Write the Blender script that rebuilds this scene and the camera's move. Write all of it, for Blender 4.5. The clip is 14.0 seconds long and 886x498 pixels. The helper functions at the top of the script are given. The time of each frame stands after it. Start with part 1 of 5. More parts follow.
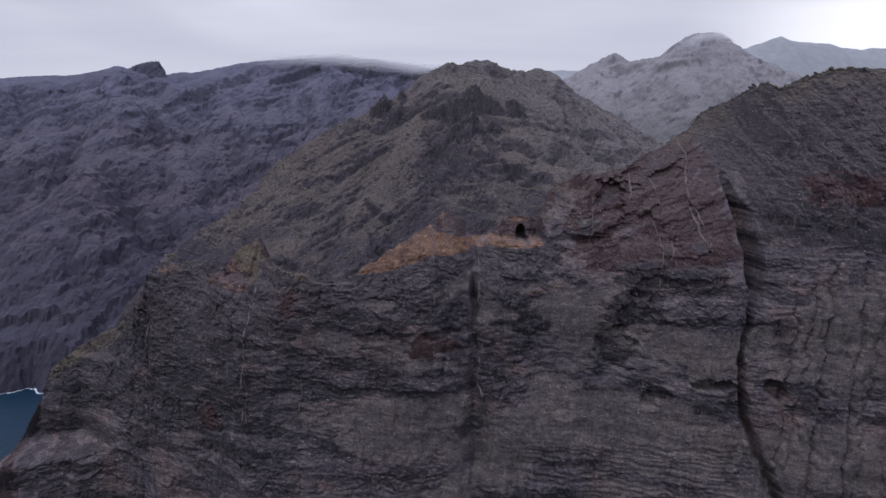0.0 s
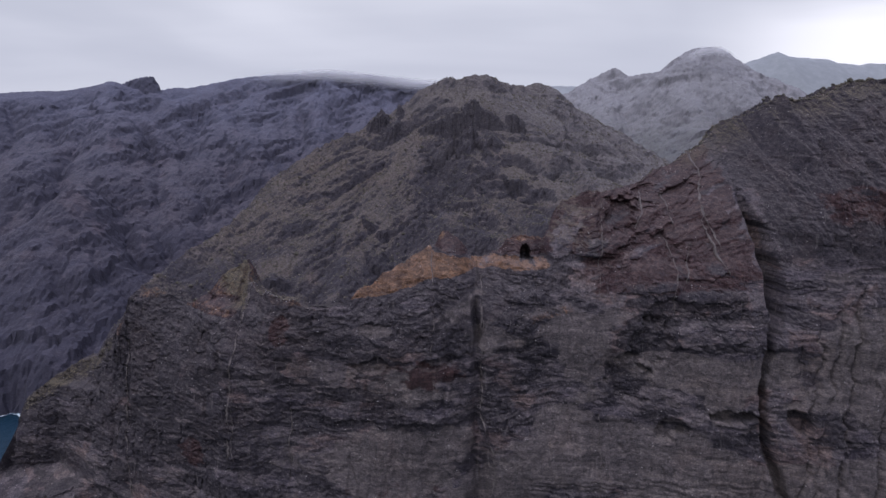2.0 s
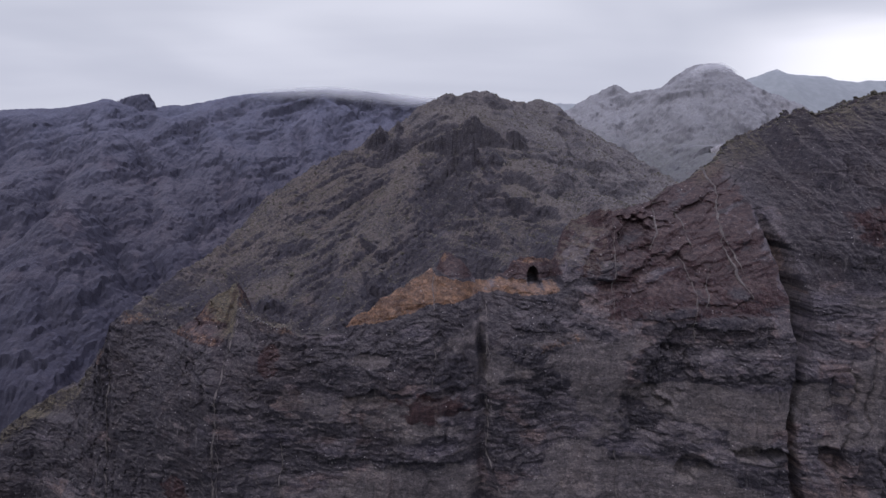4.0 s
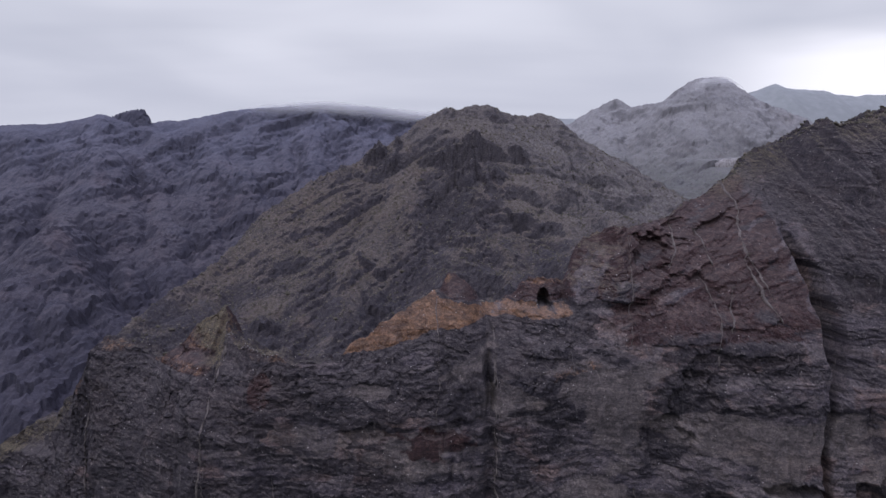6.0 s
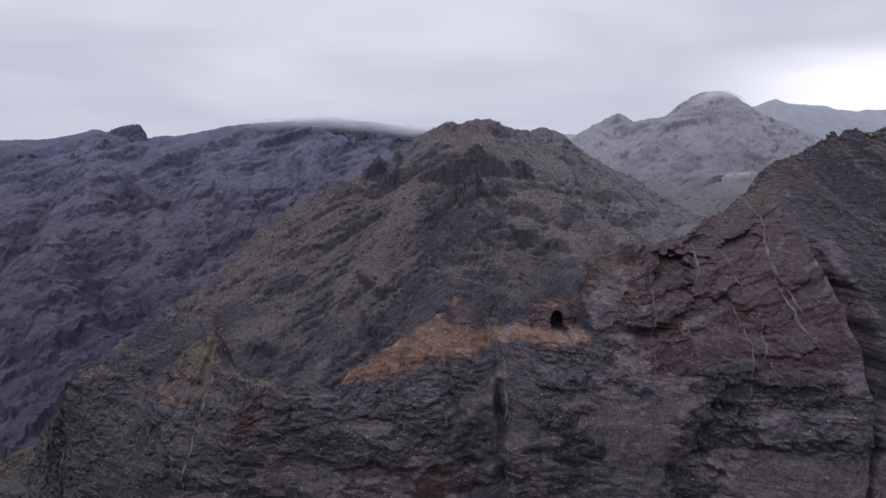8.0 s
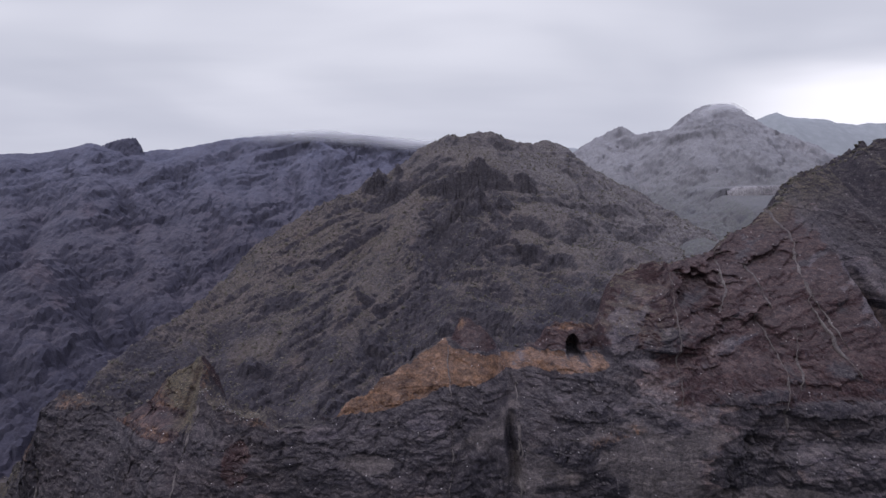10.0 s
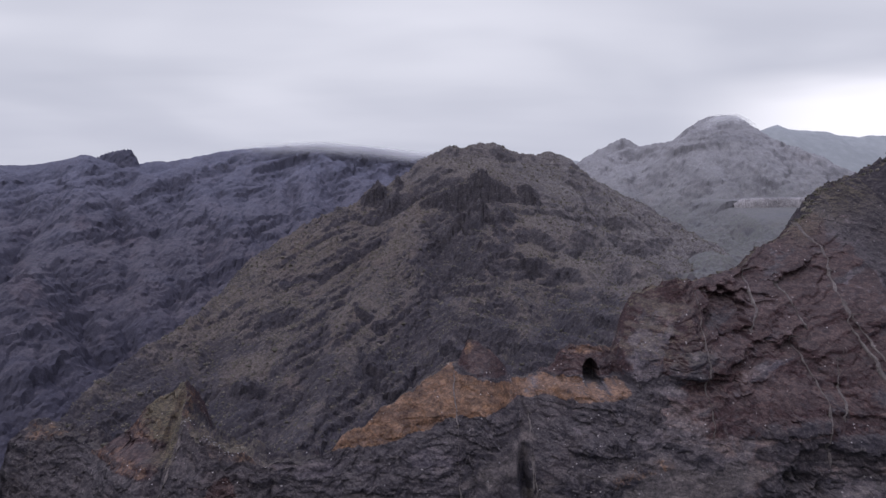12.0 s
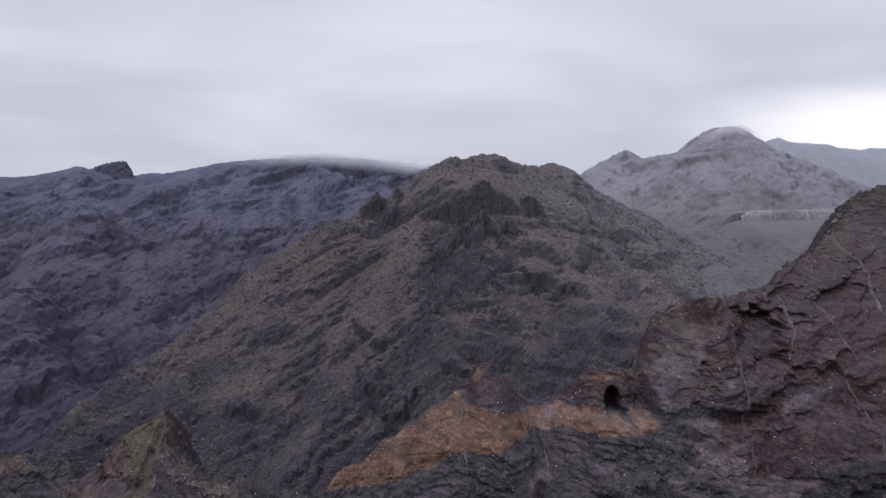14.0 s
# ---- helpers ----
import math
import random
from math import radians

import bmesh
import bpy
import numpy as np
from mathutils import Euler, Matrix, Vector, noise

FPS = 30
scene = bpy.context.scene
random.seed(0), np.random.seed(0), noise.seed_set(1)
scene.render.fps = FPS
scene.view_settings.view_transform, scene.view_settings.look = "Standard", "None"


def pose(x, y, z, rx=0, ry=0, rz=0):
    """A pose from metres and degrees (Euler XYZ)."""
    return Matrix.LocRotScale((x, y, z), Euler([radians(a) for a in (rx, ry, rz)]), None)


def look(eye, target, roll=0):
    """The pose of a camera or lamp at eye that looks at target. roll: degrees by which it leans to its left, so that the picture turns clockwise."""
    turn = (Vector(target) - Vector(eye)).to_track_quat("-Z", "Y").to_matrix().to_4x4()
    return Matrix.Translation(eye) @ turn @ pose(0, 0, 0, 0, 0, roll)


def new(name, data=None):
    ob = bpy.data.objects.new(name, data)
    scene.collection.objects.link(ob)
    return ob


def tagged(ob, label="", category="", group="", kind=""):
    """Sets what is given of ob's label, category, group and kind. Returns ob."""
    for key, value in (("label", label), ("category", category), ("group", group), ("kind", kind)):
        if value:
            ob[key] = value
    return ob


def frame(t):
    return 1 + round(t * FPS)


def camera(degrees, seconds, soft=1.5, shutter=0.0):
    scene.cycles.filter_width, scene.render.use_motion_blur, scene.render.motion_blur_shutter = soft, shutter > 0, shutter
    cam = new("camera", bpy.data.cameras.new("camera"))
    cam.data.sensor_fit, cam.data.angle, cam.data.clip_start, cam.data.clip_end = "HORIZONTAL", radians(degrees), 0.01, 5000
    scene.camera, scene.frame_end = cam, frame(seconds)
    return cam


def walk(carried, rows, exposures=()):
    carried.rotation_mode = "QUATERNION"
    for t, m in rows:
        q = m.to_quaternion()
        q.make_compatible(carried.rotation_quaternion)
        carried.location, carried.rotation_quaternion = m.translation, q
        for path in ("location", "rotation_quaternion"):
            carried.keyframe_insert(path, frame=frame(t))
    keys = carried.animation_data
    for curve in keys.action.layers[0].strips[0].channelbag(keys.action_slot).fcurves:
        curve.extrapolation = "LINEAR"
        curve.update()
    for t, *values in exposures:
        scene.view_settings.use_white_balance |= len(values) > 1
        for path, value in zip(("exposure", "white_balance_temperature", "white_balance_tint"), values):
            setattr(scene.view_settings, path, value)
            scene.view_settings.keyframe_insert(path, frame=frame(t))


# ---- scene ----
cam = camera(69.0, 14.0, soft=1.5)
PATH = [
    (0, (-0.119, 0.21, 280.020), (-0.119, 2.18, 279.675), -0.0),
    (0.5, (-0.298, 4.777, 279.990), (-0.296, 6.749, 279.656), 0.0),
    (1, (-0.494, 9.309, 279.939), (-0.491, 11.282, 279.617), -0.0),
    (1.5, (-0.704, 13.858, 279.865), (-0.698, 15.834, 279.554), -0.0),
    (2, (-0.928, 18.504, 279.787), (-0.922, 20.481, 279.489), -0.1),
    (2.5, (-1.179, 23.198, 279.720), (-1.172, 25.178, 279.436), -0.1),
    (3, (-1.5, 27.902, 279.655), (-1.492, 29.884, 279.385), -0.1),
    (5.5, (-3.621, 50.901, 279.254), (-3.608, 52.889, 279.044), -0.4),
    (6, (-4.131, 55.55, 279.217), (-4.117, 57.541, 279.019), -0.4),
    (6.5, (-4.666, 60.203, 279.198), (-4.651, 62.194, 279.011), -0.4),
    (7, (-5.252, 64.976, 279.196), (-5.237, 66.968, 279.021), -0.5),
    (7.5, (-5.837, 69.746, 279.175), (-5.821, 71.739, 279.013), -0.5),
    (8, (-6.365, 74.462, 279.173), (-6.348, 76.456, 279.023), -0.5),
    (10.5, (-8.755, 97.044, 279.287), (-8.735, 99.041, 279.191), -0.6),
    (11, (-9.146, 101.567, 279.326), (-9.125, 103.565, 279.240), -0.6),
    (11.5, (-9.549, 106.103, 279.374), (-9.527, 108.101, 279.298), -0.6),
    (12, (-10.02, 110.587, 279.414), (-9.998, 112.586, 279.347), -0.6),
    (12.5, (-10.529, 115.187, 279.456), (-10.506, 117.186, 279.398), -0.6),
    (13, (-10.99, 119.896, 279.491), (-10.967, 121.896, 279.444), -0.6),
    (13.5, (-11.383, 124.627, 279.522), (-11.359, 126.627, 279.486), -0.6),
    (14, (-11.739, 129.307, 279.546), (-11.714, 131.307, 279.519), -0.6),
]
walk(cam, [(t, look(eye, target, roll)) for t, eye, target, roll in PATH], exposures=[(0.0, 0.15, 6100, 14), (14.0, 0.15, 6230, 14)])

# ---- world and light ----
SUN_AZ, SUN_EL = radians(-125), radians(66)   # clockwise from north (+y)
world = bpy.data.worlds.new("overcast_sky")
scene.world = world
world.use_nodes = True


class Nodes:
    """Short hand for building node trees."""

    def __init__(self, tree):
        self.t = tree

    def add(self, kind, inputs=None, **props):
        n = self.t.nodes.new(kind)
        for k, v in props.items():
            setattr(n, k, v)
        for k, v in (inputs or {}).items():
            self.put(n.inputs[k], v)
        return n

    def put(self, socket, v):
        if isinstance(v, bpy.types.NodeSocket):
            self.t.links.new(v, socket)
        else:
            socket.default_value = v

    def math(self, op, a, b=0.0, c=0.0, clamp=False):
        n = self.add("ShaderNodeMath", operation=op, use_clamp=clamp)
        for i, v in enumerate((a, b, c)):
            self.put(n.inputs[i], v)
        return n.outputs[0]

    def mix(self, fac, a, b, blend="MIX"):
        n = self.add("ShaderNodeMix", data_type="RGBA", blend_type=blend, clamp_factor=True)
        self.put(n.inputs[0], fac)
        self.put(n.inputs[6], a)
        self.put(n.inputs[7], b)
        return n.outputs[2]

    def step(self, v, lo, hi):
        n = self.add("ShaderNodeMapRange", interpolation_type="SMOOTHSTEP")
        for i, x in enumerate((v, lo, hi, 0.0, 1.0)):
            self.put(n.inputs[i], x)
        return n.outputs[0]

    def noise(self, vec, scale, detail=5.0, rough=0.55, warp=0.0):
        n = self.add("ShaderNodeTexNoise", {"Vector": vec, "Scale": scale, "Detail": detail, "Roughness": rough, "Distortion": warp})
        return n.outputs[0]

    def stretch(self, vec, scale):
        n = self.add("ShaderNodeVectorMath", operation="MULTIPLY")
        self.put(n.inputs[0], vec)
        n.inputs[1].default_value = scale
        return n.outputs[0]

    def blocks(self, vec, scale):
        """A random value for each of many angular blocks."""
        n = self.add("ShaderNodeTexVoronoi", {"Vector": vec, "Scale": scale})
        return self.add("ShaderNodeSeparateColor", {0: n.outputs["Color"]}).outputs[0]

    def attr(self, name):
        return self.add("ShaderNodeAttribute", attribute_name=name).outputs["Fac"]


def rgb(r, g, b):
    return (r, g, b, 1.0)


def build_world():
    n = Nodes(world.node_tree)
    n.t.nodes.clear()
    out = n.add("ShaderNodeOutputWorld")
    way = n.add("ShaderNodeTexCoord").outputs["Generated"]
    sep = n.add("ShaderNodeSeparateXYZ", {0: way})
    x, y, z = sep.outputs
    sky = n.add("ShaderNodeTexSky", sky_type="NISHITA", sun_disc=False, sun_elevation=SUN_EL, sun_rotation=SUN_AZ, air_density=1.0, dust_density=2.0)
    # a flat cloud deck, seen in perspective
    h = n.math("ADD", n.math("MAXIMUM", z, 0.0), 0.11)
    u, v = n.math("DIVIDE", x, h), n.math("DIVIDE", y, h)
    deck = n.add("ShaderNodeCombineXYZ", {0: u, 1: v, 2: 0.0}).outputs[0]
    big = n.noise(n.stretch(deck, (0.8, 1.0, 1.0)), 0.55, 3.5, 0.45, 0.6)
    small = n.noise(n.stretch(deck, (0.5, 1.2, 1.0)), 1.4, 3.0, 0.5, 0.3)
    cloud = n.math("ADD", n.math("MULTIPLY", big, 0.8), n.math("MULTIPLY", small, 0.2))
    grey = n.mix(n.step(cloud, 0.34, 0.68), rgb(0.50, 0.51, 0.565), rgb(0.74, 0.74, 0.78))
    # thinner cloud low over the horizon
    low = n.math("SUBTRACT", 1.0, n.step(z, 0.10, 0.24))
    side = n.step(n.math("DIVIDE", x, n.math("MAXIMUM", y, 0.05)), 0.33, 0.62)
    grey = n.mix(n.math("MULTIPLY", n.math("MULTIPLY", low, n.math("SUBTRACT", 1.0, side)), 0.7), grey, rgb(0.52, 0.527, 0.59))
    # a bright break in the cloud inland
    gap_noise = n.math("MULTIPLY", n.math("SUBTRACT", small, 0.5), 0.05)
    zz = n.math("ADD", z, gap_noise)
    band = n.math("MULTIPLY", n.step(zz, 0.02, 0.12), n.math("SUBTRACT", 1.0, n.step(zz, 0.155, 0.215)))
    gap = n.math("MULTIPLY", n.math("MULTIPLY", side, band), n.step(y, 0.2, 0.5))
    grey = n.mix(n.math("MULTIPLY", gap, 0.9), grey, rgb(1.0, 0.98, 1.0))
    # an overcast sky is brightest overhead
    grey = n.mix(n.step(z, 0.38, 0.95), grey, rgb(1.09, 1.12, 1.52))
    covered = n.mix(0.96, n.mix(1.0, sky.outputs[0], rgb(0.1, 0.1, 0.1), "MULTIPLY"), grey)
    n.t.links.new(n.add("ShaderNodeBackground", {"Color": covered, "Strength": 1.0}).outputs[0], out.inputs[0])


build_world()
sun = new("sun", bpy.data.lights.new("sun", "SUN"))
sun.data.energy, sun.data.angle, sun.data.color = 0.8, radians(20), (1.0, 0.97, 0.93)
sun.matrix_world = look((0, 0, 0), (-math.sin(SUN_AZ) * math.cos(SUN_EL), -math.cos(SUN_AZ) * math.cos(SUN_EL), -math.sin(SUN_EL)))

# ---- materials ----


def rock_material(name, dark, mid, light, scrub, scrub_cover, bands=1.0, scale=1.0, bareness=0.8, speckle=1.0, haze_tint=(0.17, 0.165, 0.16, 1.0), dip=0.0, relief=1.0):
    """Weathered volcanic rock: layered tones, streaks and scrub on what lies flat enough. Takes the masks tuff, red, ash."""
    m = bpy.data.materials.new(name)
    m.use_nodes = True
    n = Nodes(m.node_tree)
    bsdf = m.node_tree.nodes["Principled BSDF"]
    geo = n.add("ShaderNodeNewGeometry")
    pos = geo.outputs["Position"]
    warp = n.noise(pos, 0.02 * scale, 3.0)
    px = n.add("ShaderNodeSeparateXYZ", {0: pos}).outputs[0]
    tilt = n.add("ShaderNodeCombineXYZ", {0: 0.0, 1: 0.0, 2: n.math("SUBTRACT", n.math("MULTIPLY", warp, 40.0 / scale), n.math("MULTIPLY", px, dip))}).outputs[0]
    bent = n.add("ShaderNodeVectorMath", {0: pos, 1: tilt}, operation="ADD").outputs[0]
    layer = n.noise(n.stretch(bent, (0.05, 0.05, 0.42)), scale, 7.0, 0.6, 0.4)
    thin = n.noise(n.stretch(bent, (0.14, 0.14, 1.3)), scale, 5.0, 0.65, 0.2)
    streak = n.noise(n.stretch(pos, (0.5, 0.5, 0.03)), scale, 6.0, 0.6, 0.3)
    patch = n.noise(pos, 0.03 * scale, 6.0, 0.6, 0.8)
    grain = n.noise(pos, 0.9 * scale, 8.0, 0.7)
    fine = n.noise(pos, 3.5 * scale, 6.0, 0.7)
    mottle = n.noise(bent, 0.13 * scale, 7.0, 0.68, 0.5)
    tone = n.math("ADD", n.math("ADD", n.math("MULTIPLY", layer, 0.28 * bands), n.math("MULTIPLY", thin, 0.16 * bands)),
                  n.math("ADD", n.math("MULTIPLY", mottle, 0.62 - 0.34 * bands), n.math("MULTIPLY", grain, 0.38 - 0.10 * bands)))
    tone = n.math("ADD", tone, n.math("MULTIPLY", n.math("SUBTRACT", streak, 0.5), 0.3 * bands))
    tone = n.math("ADD", tone, n.math("MULTIPLY", n.math("SUBTRACT", patch, 0.5), 0.45))
    col = n.mix(n.step(tone, 0.40, 0.50), dark, mid)
    col = n.mix(n.step(tone, 0.51, 0.63), col, light)
    hue = n.noise(pos, 0.05 * scale, 4.0, 0.6, 0.5)
    col = n.mix(n.math("MULTIPLY", n.step(hue, 0.52, 0.68), 0.28), col, n.mix(1.0, col, rgb(1.25, 0.86, 0.72), "MULTIPLY"))
    col = n.mix(n.math("MULTIPLY", n.step(hue, 0.46, 0.32), 0.5), col, n.mix(1.0, col, rgb(0.86, 0.98, 1.12), "MULTIPLY"))
    nz = n.add("ShaderNodeSeparateXYZ", {0: geo.outputs["Normal"]}).outputs[2]
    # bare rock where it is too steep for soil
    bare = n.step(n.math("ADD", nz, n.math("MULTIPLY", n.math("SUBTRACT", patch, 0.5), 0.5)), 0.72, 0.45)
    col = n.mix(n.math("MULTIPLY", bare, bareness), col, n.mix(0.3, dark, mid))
    # oxidised red, yellow-brown ash tuff and grey ash
    wobble = n.math("MULTIPLY", n.math("SUBTRACT", n.noise(bent, 0.12 * scale, 6.0, 0.65), 0.5), 0.9)
    red = n.step(n.math("ADD", n.attr("red"), wobble), 0.35, 0.75)
    col = n.mix(n.math("MULTIPLY", red, 0.75), col, n.mix(grain, rgb(0.045, 0.022, 0.02), rgb(0.13, 0.062, 0.052)))
    ash = n.step(n.math("ADD", n.attr("ash"), wobble), 0.35, 0.75)
    col = n.mix(n.math("MULTIPLY", ash, 0.8), col, n.mix(n.math("ADD", n.math("MULTIPLY", streak, 0.6), n.math("MULTIPLY", fine, 0.4)), rgb(0.06, 0.052, 0.048), rgb(0.155, 0.13, 0.115)))
    tuff = n.step(n.math("ADD", n.attr("tuff"), n.math("MULTIPLY", wobble, 0.6)), 0.40, 0.62)
    col = n.mix(tuff, col, n.mix(n.step(n.math("ADD", n.math("MULTIPLY", grain, 0.6), n.math("MULTIPLY", layer, 0.4)), 0.38, 0.6), rgb(0.075, 0.046, 0.036), rgb(0.205, 0.122, 0.078)))
    # scrub and lichen on the gentler ground
    flat = n.step(n.math("ADD", nz, n.math("MULTIPLY", n.math("SUBTRACT", grain, 0.5), 0.8)), 0.80 - 0.5 * scrub_cover, 1.1 - 0.5 * scrub_cover)
    tuft = n.noise(pos, 1.2 * scale, 6.0, 0.8)
    green = n.mix(n.step(tuft, 0.44, 0.56), n.mix(n.step(patch, 0.4, 0.6), n.mix(0.5, dark, mid), n.mix(0.4, mid, light)), n.mix(n.step(grain, 0.45, 0.6), scrub, light))
    green = n.mix(n.step(n.noise(pos, 0.35 * scale, 4.0, 0.7), 0.60, 0.68), green, dark)
    flat = n.math("MULTIPLY", flat, n.math("SUBTRACT", 1.0, n.attr("bare")))
    col = n.mix(n.math("MULTIPLY", flat, 0.85), col, green)
    # dark bare lava, then distance haze mixed into the colour by the pale mask
    lava = n.step(n.math("ADD", n.attr("lava"), wobble), 0.30, 0.70)
    col = n.mix(n.math("MULTIPLY", lava, 0.8), col, n.mix(n.step(n.math("ADD", n.math("MULTIPLY", grain, 0.5), n.math("MULTIPLY", thin, 0.5)), 0.40, 0.62), dark, n.mix(0.6, dark, mid)))
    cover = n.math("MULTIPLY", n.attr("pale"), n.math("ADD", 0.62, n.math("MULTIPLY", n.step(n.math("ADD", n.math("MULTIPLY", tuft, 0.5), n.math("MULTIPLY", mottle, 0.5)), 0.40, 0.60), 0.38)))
    col = n.mix(cover, col, haze_tint)
    n.put(bsdf.inputs["Base Color"], col)
    bsdf.inputs["Roughness"].default_value = 0.93
    bsdf.inputs["Specular IOR Level"].default_value = 0.25
    stone = n.blocks(n.add("ShaderNodeVectorMath", {0: pos, 1: n.stretch(n.add("ShaderNodeTexNoise", {"Vector": pos, "Scale": 0.6 * scale}).outputs["Color"], (2.0, 2.0, 2.0))}, operation="ADD").outputs[0], 1.5 * scale)
    n.put(bsdf.inputs["Base Color"], n.mix(1.0, col, n.mix(stone, rgb(1 - 0.46 * speckle, 1 - 0.46 * speckle, 1 - 0.44 * speckle), rgb(1 + 0.50 * speckle, 1 + 0.48 * speckle, 1 + 0.44 * speckle)), "MULTIPLY"))
    height = n.math("ADD", n.math("ADD", n.math("MULTIPLY", grain, 0.7), n.math("MULTIPLY", stone, 0.35 * speckle)), n.math("ADD", n.math("MULTIPLY", thin, 0.7 * bands), n.math("MULTIPLY", fine, 0.3)))
    bump = n.add("ShaderNodeBump", {"Height": height, "Strength": 0.9, "Distance": relief * (0.3 + 0.8 * speckle) / scale})
    n.put(bsdf.inputs["Normal"], bump.outputs[0])
    return m


def cliff_material():
    """Thin-bedded brown tuff with dark blocky lava, smooth ash, red scoria and ochre tuff, as the masks on the mesh say."""
    m = bpy.data.materials.new("layered_basalt")
    m.use_nodes = True
    n = Nodes(m.node_tree)
    bsdf = m.node_tree.nodes["Principled BSDF"]
    geo = n.add("ShaderNodeNewGeometry")
    pos = geo.outputs["Position"]
    px, py, pz = n.add("ShaderNodeSeparateXYZ", {0: pos}).outputs
    bed = n.attr("bed")
    lay = n.add("ShaderNodeCombineXYZ", {0: n.math("MULTIPLY", px, 0.05), 1: n.math("MULTIPLY", py, 0.05), 2: n.math("MULTIPLY", bed, 0.55)}).outputs[0]
    thick = n.noise(lay, 0.6, 4.0, 0.6, 0.3)
    thin = n.noise(n.stretch(lay, (2.5, 2.5, 1.0)), 2.1, 6.0, 0.7, 0.15)
    streak = n.noise(n.stretch(pos, (0.55, 0.55, 0.035)), 1.0, 6.0, 0.65, 0.35)
    patch = n.noise(pos, 0.035, 6.0, 0.6, 0.8)
    mottle = n.noise(pos, 0.22, 8.0, 0.7, 0.5)
    grain = n.noise(pos, 1.1, 8.0, 0.72)
    fine = n.noise(pos, 4.0, 6.0, 0.7)

    def blend(*pairs):
        v = 0.0
        for sock, w in pairs:
            v = n.math("ADD", v, n.math("MULTIPLY", sock, w))
        return v

    band = blend((thick, 0.4), (thin, 0.4), (grain, 0.2))
    col = n.mix(n.step(band, 0.43, 0.57), rgb(0.058, 0.050, 0.059), rgb(0.130, 0.111, 0.112))
    col = n.mix(n.math("MULTIPLY", n.step(patch, 0.52, 0.60), 0.7), col, n.mix(1.0, col, rgb(1.30, 1.08, 0.94), "MULTIPLY"))
    col = n.mix(n.math("MULTIPLY", n.step(patch, 0.47, 0.40), 0.7), col, n.mix(1.0, col, rgb(0.74, 0.75, 0.84), "MULTIPLY"))
    wob = n.math("MULTIPLY", n.math("SUBTRACT", blend((mottle, 0.6), (grain, 0.4)), 0.5), 1.6)
    ash = n.step(n.math("ADD", n.attr("ash"), wob), 0.36, 0.64)
    ash_col = n.mix(n.step(blend((grain, 0.40), (thick, 0.25), (thin, 0.2), (patch, 0.15)), 0.42, 0.58), rgb(0.084, 0.072, 0.069), rgb(0.152, 0.130, 0.122))
    col = n.mix(n.math("MULTIPLY", ash, 0.75), col, ash_col)
    lava = n.step(n.math("ADD", n.attr("lava"), wob), 0.34, 0.58)
    lava_col = n.mix(n.step(blend((mottle, 0.35), (grain, 0.4), (thin, 0.25)), 0.44, 0.60), rgb(0.030, 0.027, 0.033), rgb(0.049, 0.042, 0.046))
    col = n.mix(n.math("MULTIPLY", lava, 0.85), col, lava_col)
    red = n.step(n.math("ADD", n.attr("red"), wob), 0.36, 0.62)
    red_col = n.mix(n.step(blend((thin, 0.45), (grain, 0.25), (mottle, 0.3)), 0.42, 0.60), rgb(0.028, 0.0135, 0.0155), rgb(0.060, 0.031, 0.029))
    col = n.mix(n.math("MULTIPLY", red, 0.88), col, red_col)
    # water and lime streaks, on what is steep
    nz = n.add("ShaderNodeSeparateXYZ", {0: geo.outputs["Normal"]}).outputs[2]
    wall = n.step(nz, 0.6, 0.35)
    col = n.mix(n.math("MULTIPLY", n.step(streak, 0.57, 0.72), n.math("MULTIPLY", wall, 0.5)), col, rgb(0.20, 0.178, 0.168))
    col = n.mix(n.math("MULTIPLY", n.step(streak, 0.43, 0.30), 0.6), col, rgb(0.046, 0.042, 0.047))
    tuff = n.step(n.math("ADD", n.attr("tuff"), n.math("MULTIPLY", wob, 0.5)), 0.38, 0.58)
    tuff_col = n.mix(n.step(blend((grain, 0.35), (thick, 0.2), (mottle, 0.45)), 0.40, 0.62), rgb(0.090, 0.052, 0.035), rgb(0.228, 0.128, 0.070))
    col = n.mix(n.math("MULTIPLY", tuff, 0.92), col, tuff_col)
    # ledges paler with dust, rubble and painted top light; dry scrub on the flatter ground
    dust_toplight = n.step(n.math("ADD", nz, n.math("MULTIPLY", n.math("SUBTRACT", grain, 0.5), 0.6)), 0.38, 0.75)
    col = n.mix(n.math("MULTIPLY", dust_toplight, n.math("MULTIPLY", n.attr("dust_toplight"), 0.2)), col, rgb(0.17, 0.15, 0.135))
    green = n.mix(n.step(n.noise(pos, 1.6, 6.0, 0.75), 0.44, 0.58), rgb(0.056, 0.047, 0.036), rgb(0.120, 0.102, 0.064))
    flat = n.step(n.math("ADD", nz, n.math("MULTIPLY", n.math("SUBTRACT", mottle, 0.5), 0.9)), 0.52, 0.85)
    cover = n.math("MAXIMUM", n.math("MULTIPLY", flat, n.math("MULTIPLY", n.attr("green"), 0.9)), n.math("MULTIPLY", n.step(n.math("ADD", n.attr("green"), wob), 1.15, 1.6), 0.75))
    col = n.mix(cover, col, green)
    vor = n.add("ShaderNodeTexVoronoi", {"Vector": pos, "Scale": 0.9})
    speck = n.math("MULTIPLY", n.math("LESS_THAN", vor.outputs["Distance"], 0.2), n.math("GREATER_THAN", n.add("ShaderNodeSeparateColor", {0: vor.outputs["Color"]}).outputs[0], 0.945))
    col = n.mix(n.math("MULTIPLY", speck, 0.7), col, rgb(0.40, 0.375, 0.36))
